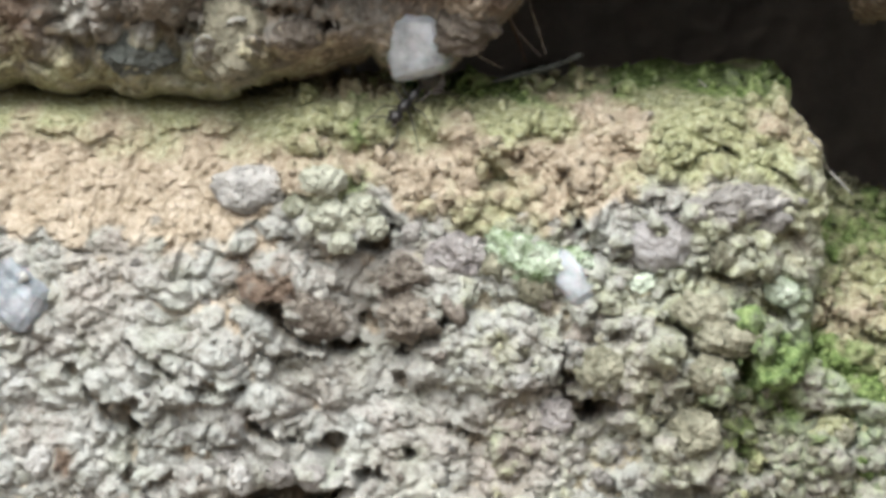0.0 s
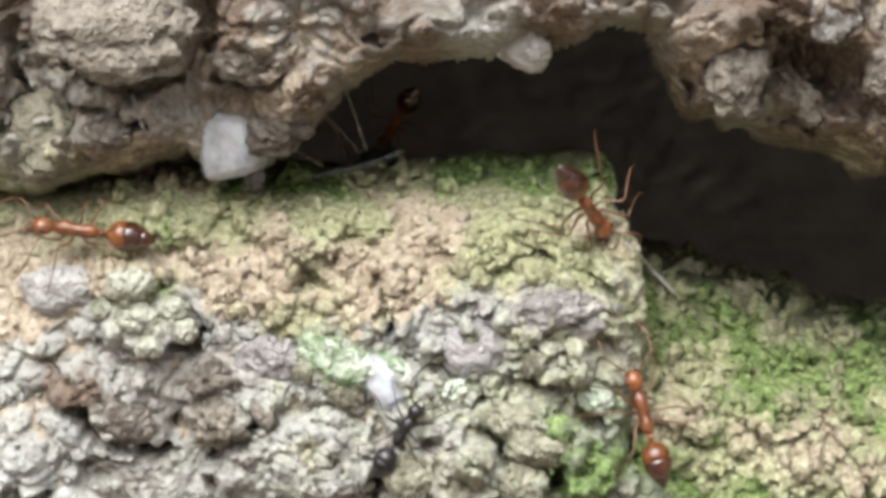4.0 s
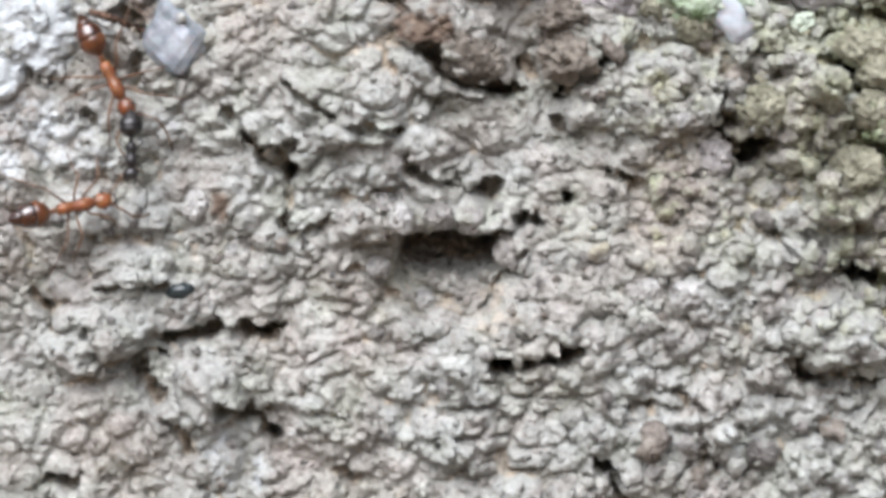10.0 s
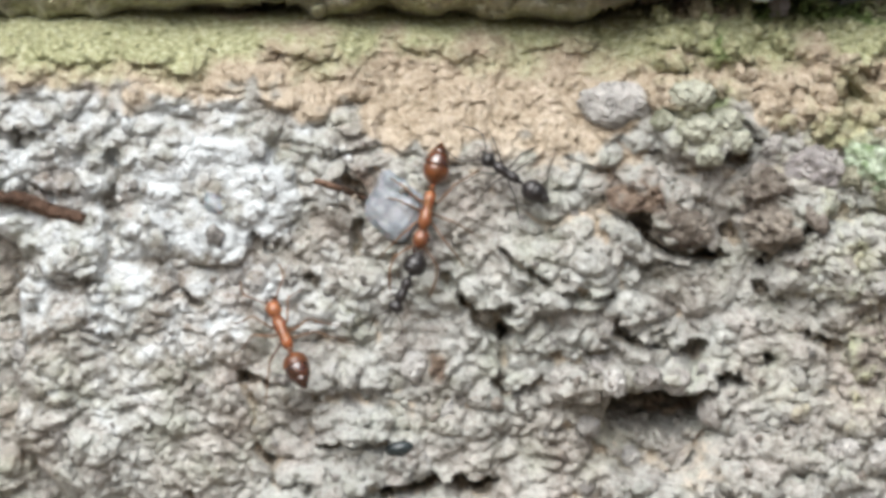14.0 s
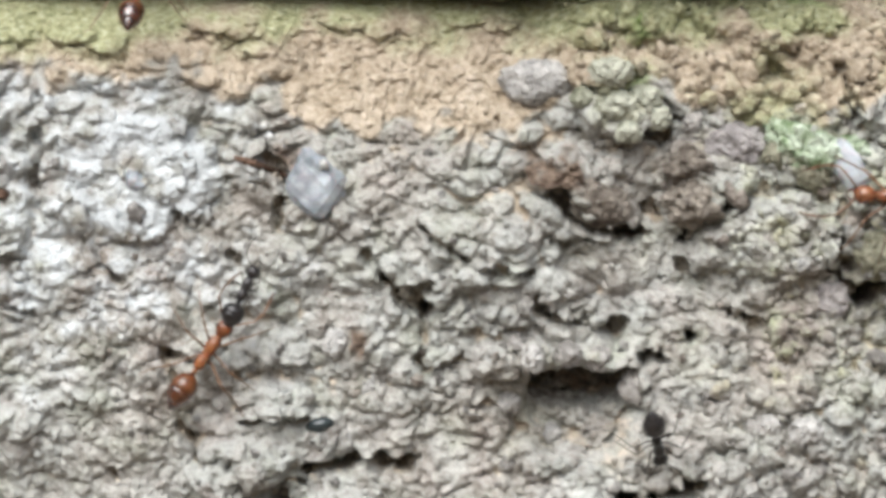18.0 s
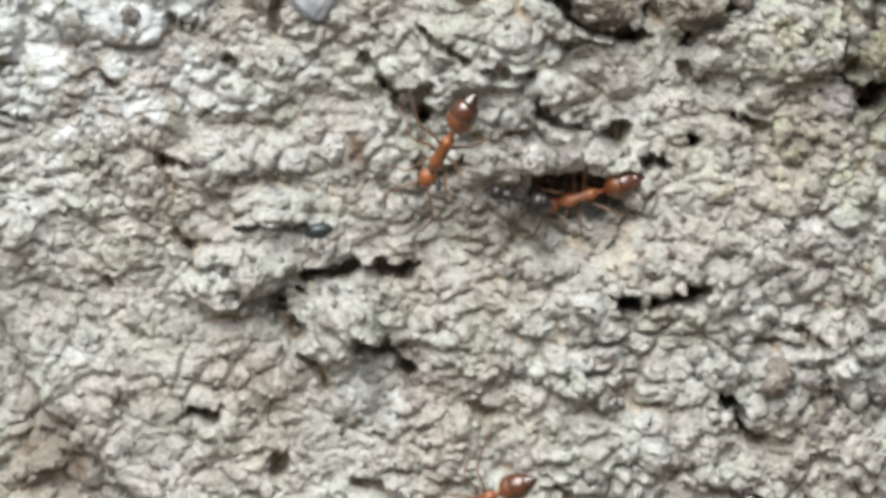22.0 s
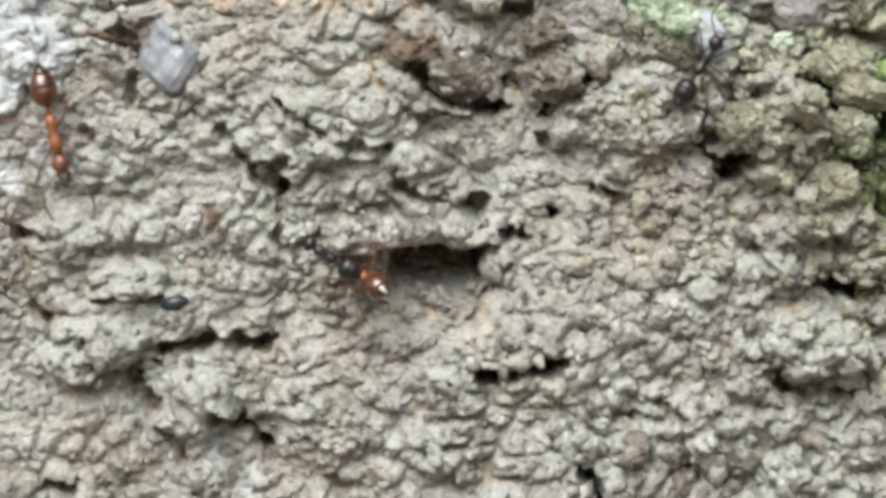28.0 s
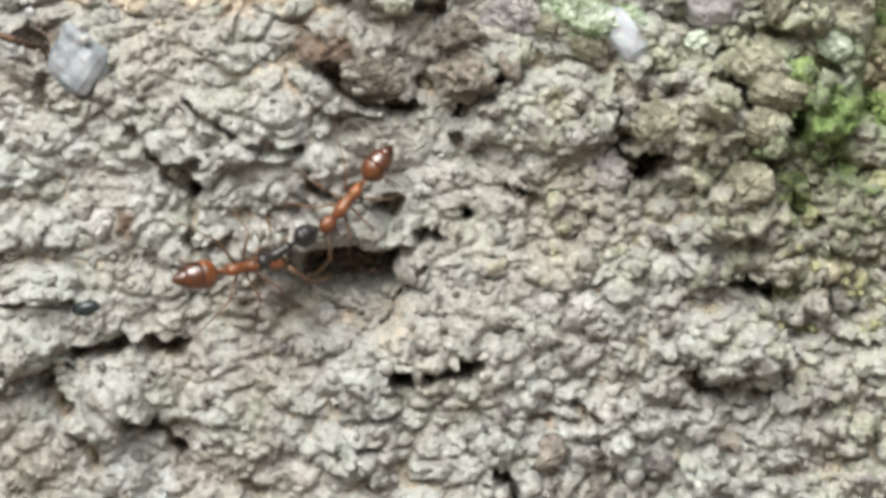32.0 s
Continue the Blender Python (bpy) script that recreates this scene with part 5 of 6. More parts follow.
def grit(name, spots, parent, relief=None):
    """Many crumbs in one mesh, each with the stains of the wall under it."""
    relief = relief or block
    cos, tris, fields, base = [], [], {k: [] for k in ("moss", "clay", "lime", "rust_and_shade", "lush")}, 0
    for n, (x0, y0, z0, i, j, r, rnd) in enumerate(spots):
        turn = np.array(Euler(rnd * 6.28).to_matrix())
        co = CRUMB_CO[n % 6] @ turn.T * r + (x0, y0 + 0.12 * r, z0)
        cos.append(co * MM)
        tris.append(CRUMB_TRI[n % 6] + base)
        base += len(co)
        for k in fields:
            fields[k].append(np.full(len(co), relief.stains.get(k, relief.x * 0)[i, j] + 0.3 * (rnd[0] - 0.5)))
    co, tri = np.concatenate(cos).astype(np.float32), np.concatenate(tris)
    me = bpy.data.meshes.new(name)
    me.vertices.add(len(co))
    me.vertices.foreach_set("co", co.ravel())
    me.loops.add(tri.size)
    me.loops.foreach_set("vertex_index", tri.ravel().astype(np.int32))
    me.polygons.add(len(tri))
    me.polygons.foreach_set("loop_start", np.arange(0, tri.size, 3, dtype=np.int32))
    me.update(calc_edges=True)
    me.polygons.foreach_set("use_smooth", np.ones(len(tri), bool))
    for k, v in fields.items():
        me.attributes.new(k, "FLOAT", "POINT").data.foreach_set("value", np.concatenate(v).astype(np.float32))
    me.materials.append(MORTAR)
    ob = new(name, me)
    ob.parent = parent
    return ob


tagged(grit("grit", crumb_spots(2800, 5), mortar_block), "fine mortar grit stuck to the wall", kind="stuff")


def spread_spots(relief, count, seed, x0, x1, z0, z1, size, wanted):
    """Random spots on one face inside a stretch of the plan, where wanted(i, j) says so."""
    rnd = np.random.RandomState(seed)
    spots = []
    for _ in range(count * 6):
        x, z = rnd.uniform(x0, x1), rnd.uniform(z0, z1)
        i, j = np.searchsorted(relief.zs, z), np.searchsorted(relief.xs, x)
        if len(spots) < count and relief.keep[i, j] and wanted(i, j):
            spots.append((x, relief.y[i, j], z, i, j, min(0.75, size * (0.6 + 0.55 * rnd.exponential())), rnd.rand(3)))
    return spots


tagged(grit("moss_clumps", spread_spots(side, 1500, 21, 21.0, 38.0, -2.0, 13.0, 0.30, lambda i, j: True), wall_side, side), "small clumps of green and yellow moss", kind="stuff")
tagged(grit("clay_crumbs", spread_spots(block, 520, 22, 1.0, 22.0, 9.5, 16.6, 0.24, lambda i, j: block.stains["clay"][i, j] > 0.45), mortar_block), "crumbs of tan clay and moss on the ledge", kind="stuff")
CRUMB_MESHES = []
for mat in (GREY, PALE, TAN, GREENISH):
    for k, me in enumerate(CRUMB_SHAPES):
        own = me.copy()
        own.materials.clear()
        own.materials.append(mat)
        CRUMB_MESHES.append(own)
for n, (x0, y0, z0, i, j, r, rnd) in enumerate(crumb_spots(280, 9)):
    kind = 3 if block.stains["moss"][i, j] > 0.35 else (0, 0, 1, 2)[n % 4]
    ob = new("crumb", CRUMB_MESHES[kind * 6 + n % 6])
    ob.parent = mortar_block
    r *= 1.25
    ob.matrix_basis = Matrix.Translation(Vector((x0, y0 + 0.12 * r, z0)) * MM) @ Euler(rnd * 6.28).to_matrix().to_4x4() @ Matrix.Scale(r, 4)


# ---- what moves: rows of seconds, x, z in millimetres, heading, pitch and depth behind the surface ----
def motions():
    # the hidden ant's antenna pokes out from behind the ledge corner and slips back: seconds, foot x, z and slope
    walk(waving_antenna, [(t, pose(x0 * MM, 2.4 * MM, z0 * MM, 0, slope, 0)) for t, x0, z0, slope in (
        (0, 17.5, 15.9, 45), (0.3, 18.5, 15.9, 45), (0.5, 21.3, 16.0, 49), (0.7, 21.2, 15.4, 25), (1, 21.1, 14.75, 6), (1.3, 18.0, 14.3, 6), (1.6, 18.0, 14.0, 6),
        (1.8, 21.4, 13.8, 6), (2, 22.2, 13.75, 7), (2.3, 18.0, 14.0, 20), (2.7, 18.0, 14.4, 36), (3, 20.7, 14.9, 37), (3.5, 21.5, 14.9, 38), (3.8, 18.0, 15.6, 42),
        (4.2, 18.0, 16.0, 46), (4.5, 21.2, 16.2, 47), (4.8, 17.5, 16.0, 47), (32, 17.5, 16.0, 47))])
    crawl(ledge_ant, [
        (0, -4, 18.6, -7, 0, 14), (0.4, 17.4, 15.9, -60), (1, 18.6, 14.65, -60, -48, 0), (2, 19.75, 14.2, -53, -38, 0), (2.5, 17.8, 15.2, -80),
        (3, 18.9, 14.7, -90, -48, 0), (3.6, 18.95, 15.2, -52, -48, 0), (4, 19.5, 15.2, -51, -48, 0), (4.5, 19.2, 15.35, -58, -48, 0), (4.71, 7.6, 16.98, -123, -24, 7),
        (4.91, -4, 18.6, -188, 0, 14), (32, -4, 18.6, -188, 0, 14),
    ])
    crawl(corner_ant, [
        (0, 44, 5.9, 180), (0.4, 24, 5.9, 190), (0.6, 23.2, 6.7, 215), (0.8, 21.2, 4.1, 270), (1, 19.8, 2.85, 260), (1.21, 31.9, 2.85, 310), (1.42, 44, 2.85, 360),
        (32, 44, 2.85, 360),
    ])
    crawl(crevice_ant, [
        (0, -4, 18.6, 351, 0, 14), (0.15, -4, 18.6, 351, 0, 14), (0.27, 1.53, 17.7, 294, 0, 9.3), (0.38, 7.07, 16.8, 237, 0, 4.7), (0.5, 12.6, 15.9, 180),
        (0.8, 11.5, 14.5, 190), (1, 9.85, 14.65, 191), (1.2, 6.15, 13.25, 204), (1.4, 0.6, 13.65, 171), (1.6, -3.05, 13.65, 174), (1.8, -4.1, 14.5, 169),
        (2, -8.5, 15.7, 180), (2.45, -36, 15.7, 180), (32, -36, 15.7, 180),
    ])
    crawl(clay_ant, [
        (0, -4, 18.6, -12, 0, 14), (2.69, -4, 18.6, -12, 0, 14), (3, 7.8, 16.1, -60, 0, 5), (3.2, 10.2, 14.9, -70), (3.4, 10.15, 13.1, -123, -41, 0),
        (3.6, 8.05, 13.35, -148), (3.8, 5.35, 13.85, -171), (4, 0.75, 13.5, -191), (4.2, -1.85, 14.3, -180), (4.71, -36, 14.3, -180), (32, -36, 14.3, -180),
    ])
    crawl(hanging_ant, [
        (0, 23.6, 34, -104), (3.08, 23.6, 34, -104), (3.4, 20.6, 21.7, -100, 0, 1.5), (3.6, 16.95, 19, -133, -45, 1.5), (3.8, 12.55, 18.75, -174, -32, 4),
        (4, 12.75, 18.75, -123, -48, 9), (4.2, 11.9, 20, -90, 0, 12), (4.38, 20.95, 20.75, -43, 0, 24), (4.57, 30, 21.5, 5, 0, 36), (32, 30, 21.5, 5, 0, 36),
    ])
    crawl(climbing_ant, [
        (0, -36, 14, 0), (5.91, -36, 14, 0), (6.5, 6.7, 14, 42, -32, 0), (6.6, 6.65, 13.85, 42, -36, 0), (6.8, 7.6, 17.25, 47, -35, 0), (7, 9.9, 21.1, 66, -48, 0),
        (7.2, 14.6, 21.25, -2, -29, 0.6), (7.4, 20.65, 19.95, -18, 0, 0.8), (7.6, 23.15, 19.6, -8), (7.77, 24.65, 26.8, 35), (7.93, 26.15, 34, 78), (32, 26.15, 34, 78),
    ])
    crawl(moss_ant, [
        (0, 44, 8.55, -180), (6.14, 44, 8.55, -180), (6.5, 26.2, 8.55, -129, -48, 0), (6.6, 26.6, 7.4, -160), (6.8, 27, 8.4, -175), (7, 26.15, 9.3, -184),
        (7.2, 25.8, 9.2, -180), (7.32, 31.87, 9.2, -120), (7.44, 37.93, 9.2, -60), (7.57, 44, 9.2, 0), (32, 44, 9.2, 0),
    ])
    crawl(brown_ant, [
        (0, 21.15, -24, 90), (3.34, 21.15, -24, 90), (3.8, 21.15, 4.6, 105, -32, 0), (4, 21.85, 6.65, 104), (4.2, 22.55, 7.55, 96, -32, 0), (4.4, 20.1, 12.7, 118),
        (4.5, 20.55, 11.6, 129), (6.5, 16.2, 13.25, 178), (6.6, 13, 13.95, 173, -40, 0), (6.8, 15.2, 15.7, 200), (7, 10.35, 16.3, 187), (7.2, 6.2, 15, 207),
        (7.4, 7.05, 12.95, 242, -41, 0), (7.6, 4.75, 10.8, 226), (7.8, 1.4, 10.15, 243), (7.9, -0.07, 12, 205), (8, -1.55, 13.85, 167), (8.2, -6.15, 14.65, 178, -38, 0),
        (8.32, -5.08, 16.62, 120, -19, 7), (8.44, -4, 18.6, 61, 0, 14), (32, -4, 18.6, 61, 0, 14),
    ])
    crawl(partner_ant, [
        (0, 5, -24, -270), (6.04, 5, -24, -270), (6.27, 5, -9.75, -209), (6.5, 5, 4.5, -147), (6.8, 6.9, 3.4, -120), (7, 5.05, 3.8, -107, -48, 0),
        (7.2, 4.3, 4.2, -119, -38, 0), (7.4, 4.25, 3.3, -108), (7.6, 4.5, 2.9, -124), (7.8, 1.15, 3.85, -148), (8, 0.65, 2.55, -140), (8.2, -3.2, 1.25, -150),
        (8.4, -4.5, 1.4, -157, -35, 0), (8.6, -6.5, 1.2, -151, -38, 0), (8.8, -10.05, -0.85, -160), (9, -13.35, -1.35, -191, -36, 0), (9.4, -17, 0.6, -260),
        (9.8, -13.65, -0.15, -327, -31, 0), (10, -13.25, 0.7, -347, -30, 0), (10.2, -13.8, 1.95, -330), (10.4, -13, 1.85, -332, -31, 0), (10.6, -13.75, 3, -333),
        (10.8, -13.45, 3.45, -336, -31, 0), (11, -12.5, 2.55, -339, -36, 0), (11.2, -11.4, 2.45, -339, -36, 0), (11.4, -12.4, 1.65, -339, -36, 0),
        (11.6, -12.15, 2.5, -336), (11.8, -11.65, 1.95, -339), (12, -11.8, 1.6, -343), (12.2, -11.6, 2.05, -342), (12.4, -12.4, 1.35, -339),
        (12.6, -10.65, 1.05, -344, -35, 0), (13, -10.75, 1.25, -339), (13.2, -9, 1.15, -335), (13.4, -9.05, 1.55, -318, -28, 0), (13.6, -11.8, 1.5, -290, -42, 0),
        (13.8, -12, 3.25, -270, -47, 0), (14, -13.25, 1.75, -246, -31, 0), (14.2, -16, 3.15, -220, -42, 0), (14.4, -20.1, 10.15, -249, -44, 0),
        (14.5, -18.7, 12.9, -260), (15.5, -17.23, 11.03, -203, -16, 0), (16.5, -15.75, 9.15, -147, -31, 0), (16.6, -17.15, 8.75, -156, -31, 0),
        (16.8, -16.55, 4.15, -100, -31, 0), (17, -18.1, 7.5, -145, -39, 0), (17.2, -19.45, 8.75, -187, -37, 0), (17.4, -19.27, 10.68, -223, -18, 0),
        (17.6, -19.1, 12.6, -260), (17.8, -19.6, 11.3, -300), (18, -16.15, 14.25, -274, -48, 0), (18.38, -17.15, 34, -267), (32, -17.15, 34, -267),
    ])
    crawl(hauling_ant, [
        (0, -36, 5.65, 0), (7.97, -36, 5.65, 0), (8.19, -23.6, 5.65, -45), (8.4, -11.2, 5.65, -90), (8.6, -11.4, 4.05, -86, -32, 0), (8.8, -11.25, 3.75, -84),
        (9, -11.4, 4.95, -84), (9.2, -12.2, 6.1, -81), (9.4, -11.55, 5.75, -70), (9.6, -11.95, 5.9, -70), (9.8, -11.9, 5.65, -68), (10, -11.35, 5.85, -63),
        (10.2, -11.5, 6.25, -74), (10.4, -10.9, 6.05, -73), (10.6, -11.75, 7.1, -78), (10.8, -11.7, 7.65, -76), (11, -10.75, 7.1, -73), (11.2, -9.9, 5.95, -81),
        (11.4, -9.7, 5.95, -87), (11.6, -9.7, 7, -90), (11.8, -8.15, 6.4, -99), (12, -8.75, 6.5, -95), (12.2, -8.9, 6.85, -97), (12.4, -8.75, 7, -99),
        (12.6, -8.05, 5.95, -105), (13, -8.1, 7.1, -100), (13.4, -7.1, 7, -111), (13.6, -8.35, 7.3, -108), (13.8, -9.25, 6.85, -107), (14, -7.75, 7.2, -102),
        (14.2, -7.35, 6.1, -106), (14.4, -7.35, 5.7, -126), (14.5, -5.95, 5.75, -135), (16.5, -3.6, 3.75, -167), (16.6, -3.55, 3.85, -164), (16.8, -2.5, 3.65, -168),
        (17, -2.65, 3.4, -169), (17.2, -4.1, 2.8, -172, -28, 0), (17.4, -5.8, 0.85, -192), (17.5, -8.05, 0.12, -229), (17.6, -10.3, -0.6, -266),
        (17.8, -10.55, -0.3, -272), (18, -13.35, 0.4, -305), (18.2, -10.95, -2.05, -293, -43, 0), (18.4, -10.3, -3.3, -285, -43, 0), (18.6, -9.1, -2.85, -281, -46, 0),
        (18.8, -8.25, -1.95, -258, -41, 0), (19, -5.95, -1.65, -209, -34, 0), (19.2, -4.8, -1.1, -191), (19.4, -4.5, 0.65, -175), (19.6, -0.2, 1.7, -148),
        (19.8, 0.85, 1.25, -146), (20, 1.6, 0.9, -137), (20.2, 1.75, 1.2, -131), (20.4, 1.25, 0.95, -132, -28, 0), (20.6, 1.95, 1.05, -153), (20.8, 2.45, 0.7, -149),
        (21, 2.55, -0.35, -171), (21.2, 2.05, -0.5, -172), (21.4, 1.8, -0.5, -176), (21.6, 0.95, 0, -165, -41, 0), (21.8, 1.9, 0.55, -159), (22, 1.7, -0.9, -162),
        (22.2, 1.9, -1.1, -176), (22.4, 1.55, -1.5, -187), (22.6, 1.6, -1.4, -194), (23, 1.65, -1.9, -187), (23.4, 1.35, -1.2, -191), (23.6, 2.05, -1.6, -188, -31, 0),
        (24, 2, -2.45, -197), (24.3, 1.05, -2.45, -195, -29, 0), (24.6, -0.25, -1.95, -211, -55, 0), (25, -0.45, -1.85, -219, -60, 0), (25.5, -1, -1.5, -219, -60, 0),
        (27.5, -1.25, -1.65, -215, -58, 0), (28, -0.9, -1.7, -214, -60, 0), (28.5, -0.8, -1.5, -202, -60, 0), (29, -0.75, -1.75, -232, -60, 0),
        (29.2, -0.7, -1.45, -236, -60, 0), (29.4, 0.3, -1.65, -196, -52, 0), (29.6, 1.35, -1.8, -189, -37, 0), (29.8, 1.85, -2.05, -195, -29, 0),
        (30, 0.4, -1.55, -195, -32, 0), (30.2, 0.55, -1.05, -178), (30.4, 0.95, -0.55, -164), (30.6, 1.75, -0.2, -159), (30.8, 1.35, 0.55, -154), (31, 1.1, 0.75, -136),
        (31.2, 0.55, 0.75, -140), (31.4, 1.4, 1.45, -131), (31.6, 1.55, 2.05, -137), (31.8, 0.9, 2, -129, -28, 0), (32, 1.3, 2, -130),
    ])
    crawl(carrying_ant, [
        (0, 44, -7.9, 180), (11.01, 44, -7.9, 180), (11.5, 12.2, -7.9, 200), (11.55, 11.38, -6.85, 139), (11.6, 10.55, -5.8, 78), (11.8, 8.6, -7.1, 32, -35, 0),
        (12, 4.55, -3.8, -34), (12.2, 2.4, -1.3, -90), (12.4, 0.4, -0.1, -156), (12.5, 1.38, 2.52, -192, -14, 0), (12.6, 2.35, 5.15, -228, -28, 0),
        (12.8, 4.3, 8.8, -234, -32, 0), (13, 3.7, 10.95, -172, -45, 0), (13.1, 2.2, 11.88, -131, -45, 0), (13.2, 0.7, 12.8, -90, -45, 0),
        (13.4, -3.85, 13.75, -24, -31, 0), (13.6, -7.8, 13.65, -9), (13.8, -10.1, 14.85, -14), (13.99, -10.6, 24.43, 39), (14.17, -11.1, 34, 93), (32, -11.1, 34, 93),
    ])
    crawl(passing_ant_a, [
        (0, 44, 10.4, 180), (13.89, 44, 10.4, 180), (14.4, 10.1, 10.4, 230), (14.5, 9.9, 9.6, 240), (14.76, 26.95, 9.6, 300), (15.01, 44, 9.6, 360), (32, 44, 9.6, 360),
    ])
    crawl(passing_ant_b, [
        (0, 11.9, -24, 90), (16.8, 11.9, -24, 90), (17.2, 11.9, -1.9, 60), (17.27, 11.53, -0.1, 107), (17.33, 11.17, 1.7, 153), (17.4, 10.8, 3.5, 200),
        (17.5, 11.6, 4.7, 160), (17.6, 12.4, 5.9, 120), (17.8, 13.6, 3, 100), (17.9, 13.88, 4.72, 137), (18, 14.15, 6.45, 174), (18.16, 24.1, 6.45, 116),
        (18.31, 34.05, 6.45, 58), (18.47, 44, 6.45, 0), (32, 44, 6.45, 0),
    ])
    crawl(crossing_ant, [
        (0, -36, 5.75, 0), (19.42, -36, 5.75, 0), (19.55, -29.55, 5.75, 59), (19.68, -23.1, 5.75, 117), (19.8, -16.65, 5.75, 176), (19.87, -11.55, 2.78, 227),
        (19.93, -6.45, -0.18, 278), (20, -1.35, -3.15, 330), (20.1, -2.25, -6.88, 290, -18, 0), (20.2, -3.15, -10.6, 249, -36, 0), (20.52, -3.15, -24, 270),
        (32, -3.15, -24, 270),
    ])
    crawl(circling_ant, [
        (0, 44, 3.9, 180), (19.53, 44, 3.9, 180), (20, 13.9, 3.9, 180), (20.2, 11, 3, 195), (20.4, 11.3, 1.55, 216, -45, 0), (20.6, 8.1, 0.5, 180),
        (20.8, 8.3, 2.8, 190), (20.9, 8.5, -2.58, 142, -21, 0), (21, 8.7, -7.95, 95, -42, 0), (21.2, 4.85, -1.5, 136), (21.4, 7.35, -1.85, 122, -39, 0),
        (21.6, 6.55, -2.85, 170, -31, 0), (21.8, 8.75, -5.9, 207), (22, -2, -12.65, 205, -34, 0), (22.3, -2, -24, 270), (32, -2, -24, 270),
    ])
    crawl(helper_ant, [
        (0, -4.7, 34, -88), (21.5, -4.7, 34, -88), (22, -3.7, 1.15, -121, -32, 0), (22.2, -2.2, 2.7, -83), (22.4, -3.1, 1.65, -90, -32, 0),
        (22.6, -3.4, 0.3, -72, -48, 0), (22.8, -3.7, 0.5, -70, -42, 0), (23, -3.25, -0.4, -63, -39, 0), (23.2, -5, -1.35, -95, -42, 0),
        (23.4, -7.75, -2.3, -144, -41, 0), (23.6, -11.2, 1.65, -200), (23.7, -10.2, 3.15, -145, -19, 0), (23.8, -9.2, 4.65, -90, -38, 0),
        (23.96, -9.53, 14.43, -149, -25, 0), (24.11, -9.87, 24.22, -209, -13, 0), (24.27, -10.2, 34, -268), (32, -10.2, 34, -268),
    ])
    crawl(scouting_ant, [
        (0, -36, 8.2, 0), (27.52, -36, 8.2, 0), (27.9, -16.35, 8.2, -66, -45, 0), (28, -13.55, 4.5, -78), (28.1, -10, 0.75, -57), (28.2, -6.4, -1.3, -28),
        (28.4, -5.55, -2.4, -33), (28.6, -4.35, -6.2, -47, -38, 0), (28.8, -3.2, -8.6, -10), (29, -1.7, -7.4, 3), (29.2, 4.1, -5.35, 21),
        (29.4, 11.55, -0.85, 26, -36, 0), (29.5, 12.35, -0.1, 41), (29.6, 13.3, -0.6, 34), (29.8, 19.3, 0.35, 29, -43, 0), (30.22, 44, 0.35, 0), (32, 44, 0.35, 0),
    ])
    crawl(right_ant, [
        (0, 7.95, 34, 272), (28.94, 7.95, 34, 272), (29.1, 8.28, 24.62, 221, -14, 0), (29.25, 8.62, 15.23, 169, -27, 0), (29.4, 8.95, 5.85, 118, -41, 0),
        (29.47, 10.17, 4.93, 68, -27, 0), (29.53, 11.38, 4.02, 19, -14, 0), (29.6, 12.6, 3.1, -30), (29.8, 14.05, 3.2, -13, -36, 0), (30, 16.1, 1.4, -23),
        (30.2, 16.1, -1.4, -90, -45, 0), (30.4, 14.75, -5.7, -114, -45, 0), (30.5, 13.8, -6.5, -132, -32, 0), (30.6, 12.5, -7.8, -132, -40, 0),
        (30.8, 9.55, -8.9, -145, -48, 0), (31.14, 9.55, -24, -90), (32, 9.55, -24, -90),
    ])
    crawl(late_ant, [
        (0, -36, -2.6, 0), (30.94, -36, -2.6, 0), (31.4, -7.8, -2.6, 11), (31.5, -3.4, -4.2, 4), (31.6, -4.15, -2.75, 24), (31.8, -3.3, -0.9, 0, -40, 0),
        (32, -3.15, -0.95, 10, -31, 0),
    ])
    crawl(left_ant, [
        (0, -10.7, 34, 272), (30.95, -10.7, 34, 272), (31.18, -10.2, 20.35, 236), (31.4, -9.7, 6.7, 200), (31.6, -10.2, 7.5, 180), (32, -36, 7.5, 180),
    ])
    crawl(black_a, [
        (0, 6.05, 14.95, -123), (0.07, 6.22, 15.73, -171, -10, 0), (0.13, 6.38, 16.52, -219, -19, 0), (0.2, 6.55, 17.3, -267, -29, 0), (0.55, 5.55, 34, -267),
        (32, 5.55, 34, -267),
    ])
    crawl(black_b, [
        (0, -36, 12.5, 0), (0.2, -8.5, 12.5, 10), (0.4, 0.4, 10.6, 0), (0.6, 9.8, 12.1, 0), (0.7, 10.2, 9.9, -40), (0.8, 10.6, 7.7, -80), (0.9, 12.43, 6.88, -139),
        (1, 14.25, 6.05, -198), (1.2, 12.8, 12.1, -240), (1.4, 8.4, 12.3, -190), (1.8, 7.4, 11.3, -190), (2, -2.85, 9.6, -165), (2.5, -36, 9.6, -180),
        (32, -36, 9.6, -180),
    ])
    crawl(black_c, [
        (0, 10.3, -24, 90), (0.2, 10.3, 2.9, 70), (0.4, 5.5, 6.6, 130), (0.5, 11.15, 5.75, 65), (0.6, 16.8, 4.9, 0), (0.8, 15, 5, -60), (1, 15.9, 1.5, -84),
        (1.43, 15.9, -24, -90), (32, 15.9, -24, -90),
    ])
    crawl(black_d, [
        (0, 44, 9.8, 180), (0.81, 44, 9.8, 180), (1.4, 1.4, 9.8, 190), (1.6, -4.6, 9.8, 190), (1.8, -3.8, 11.5, 160), (2, -7.35, 8.95, 176, -48, 0),
        (2.46, -36, 8.95, 180), (32, -36, 8.95, 180),
    ])
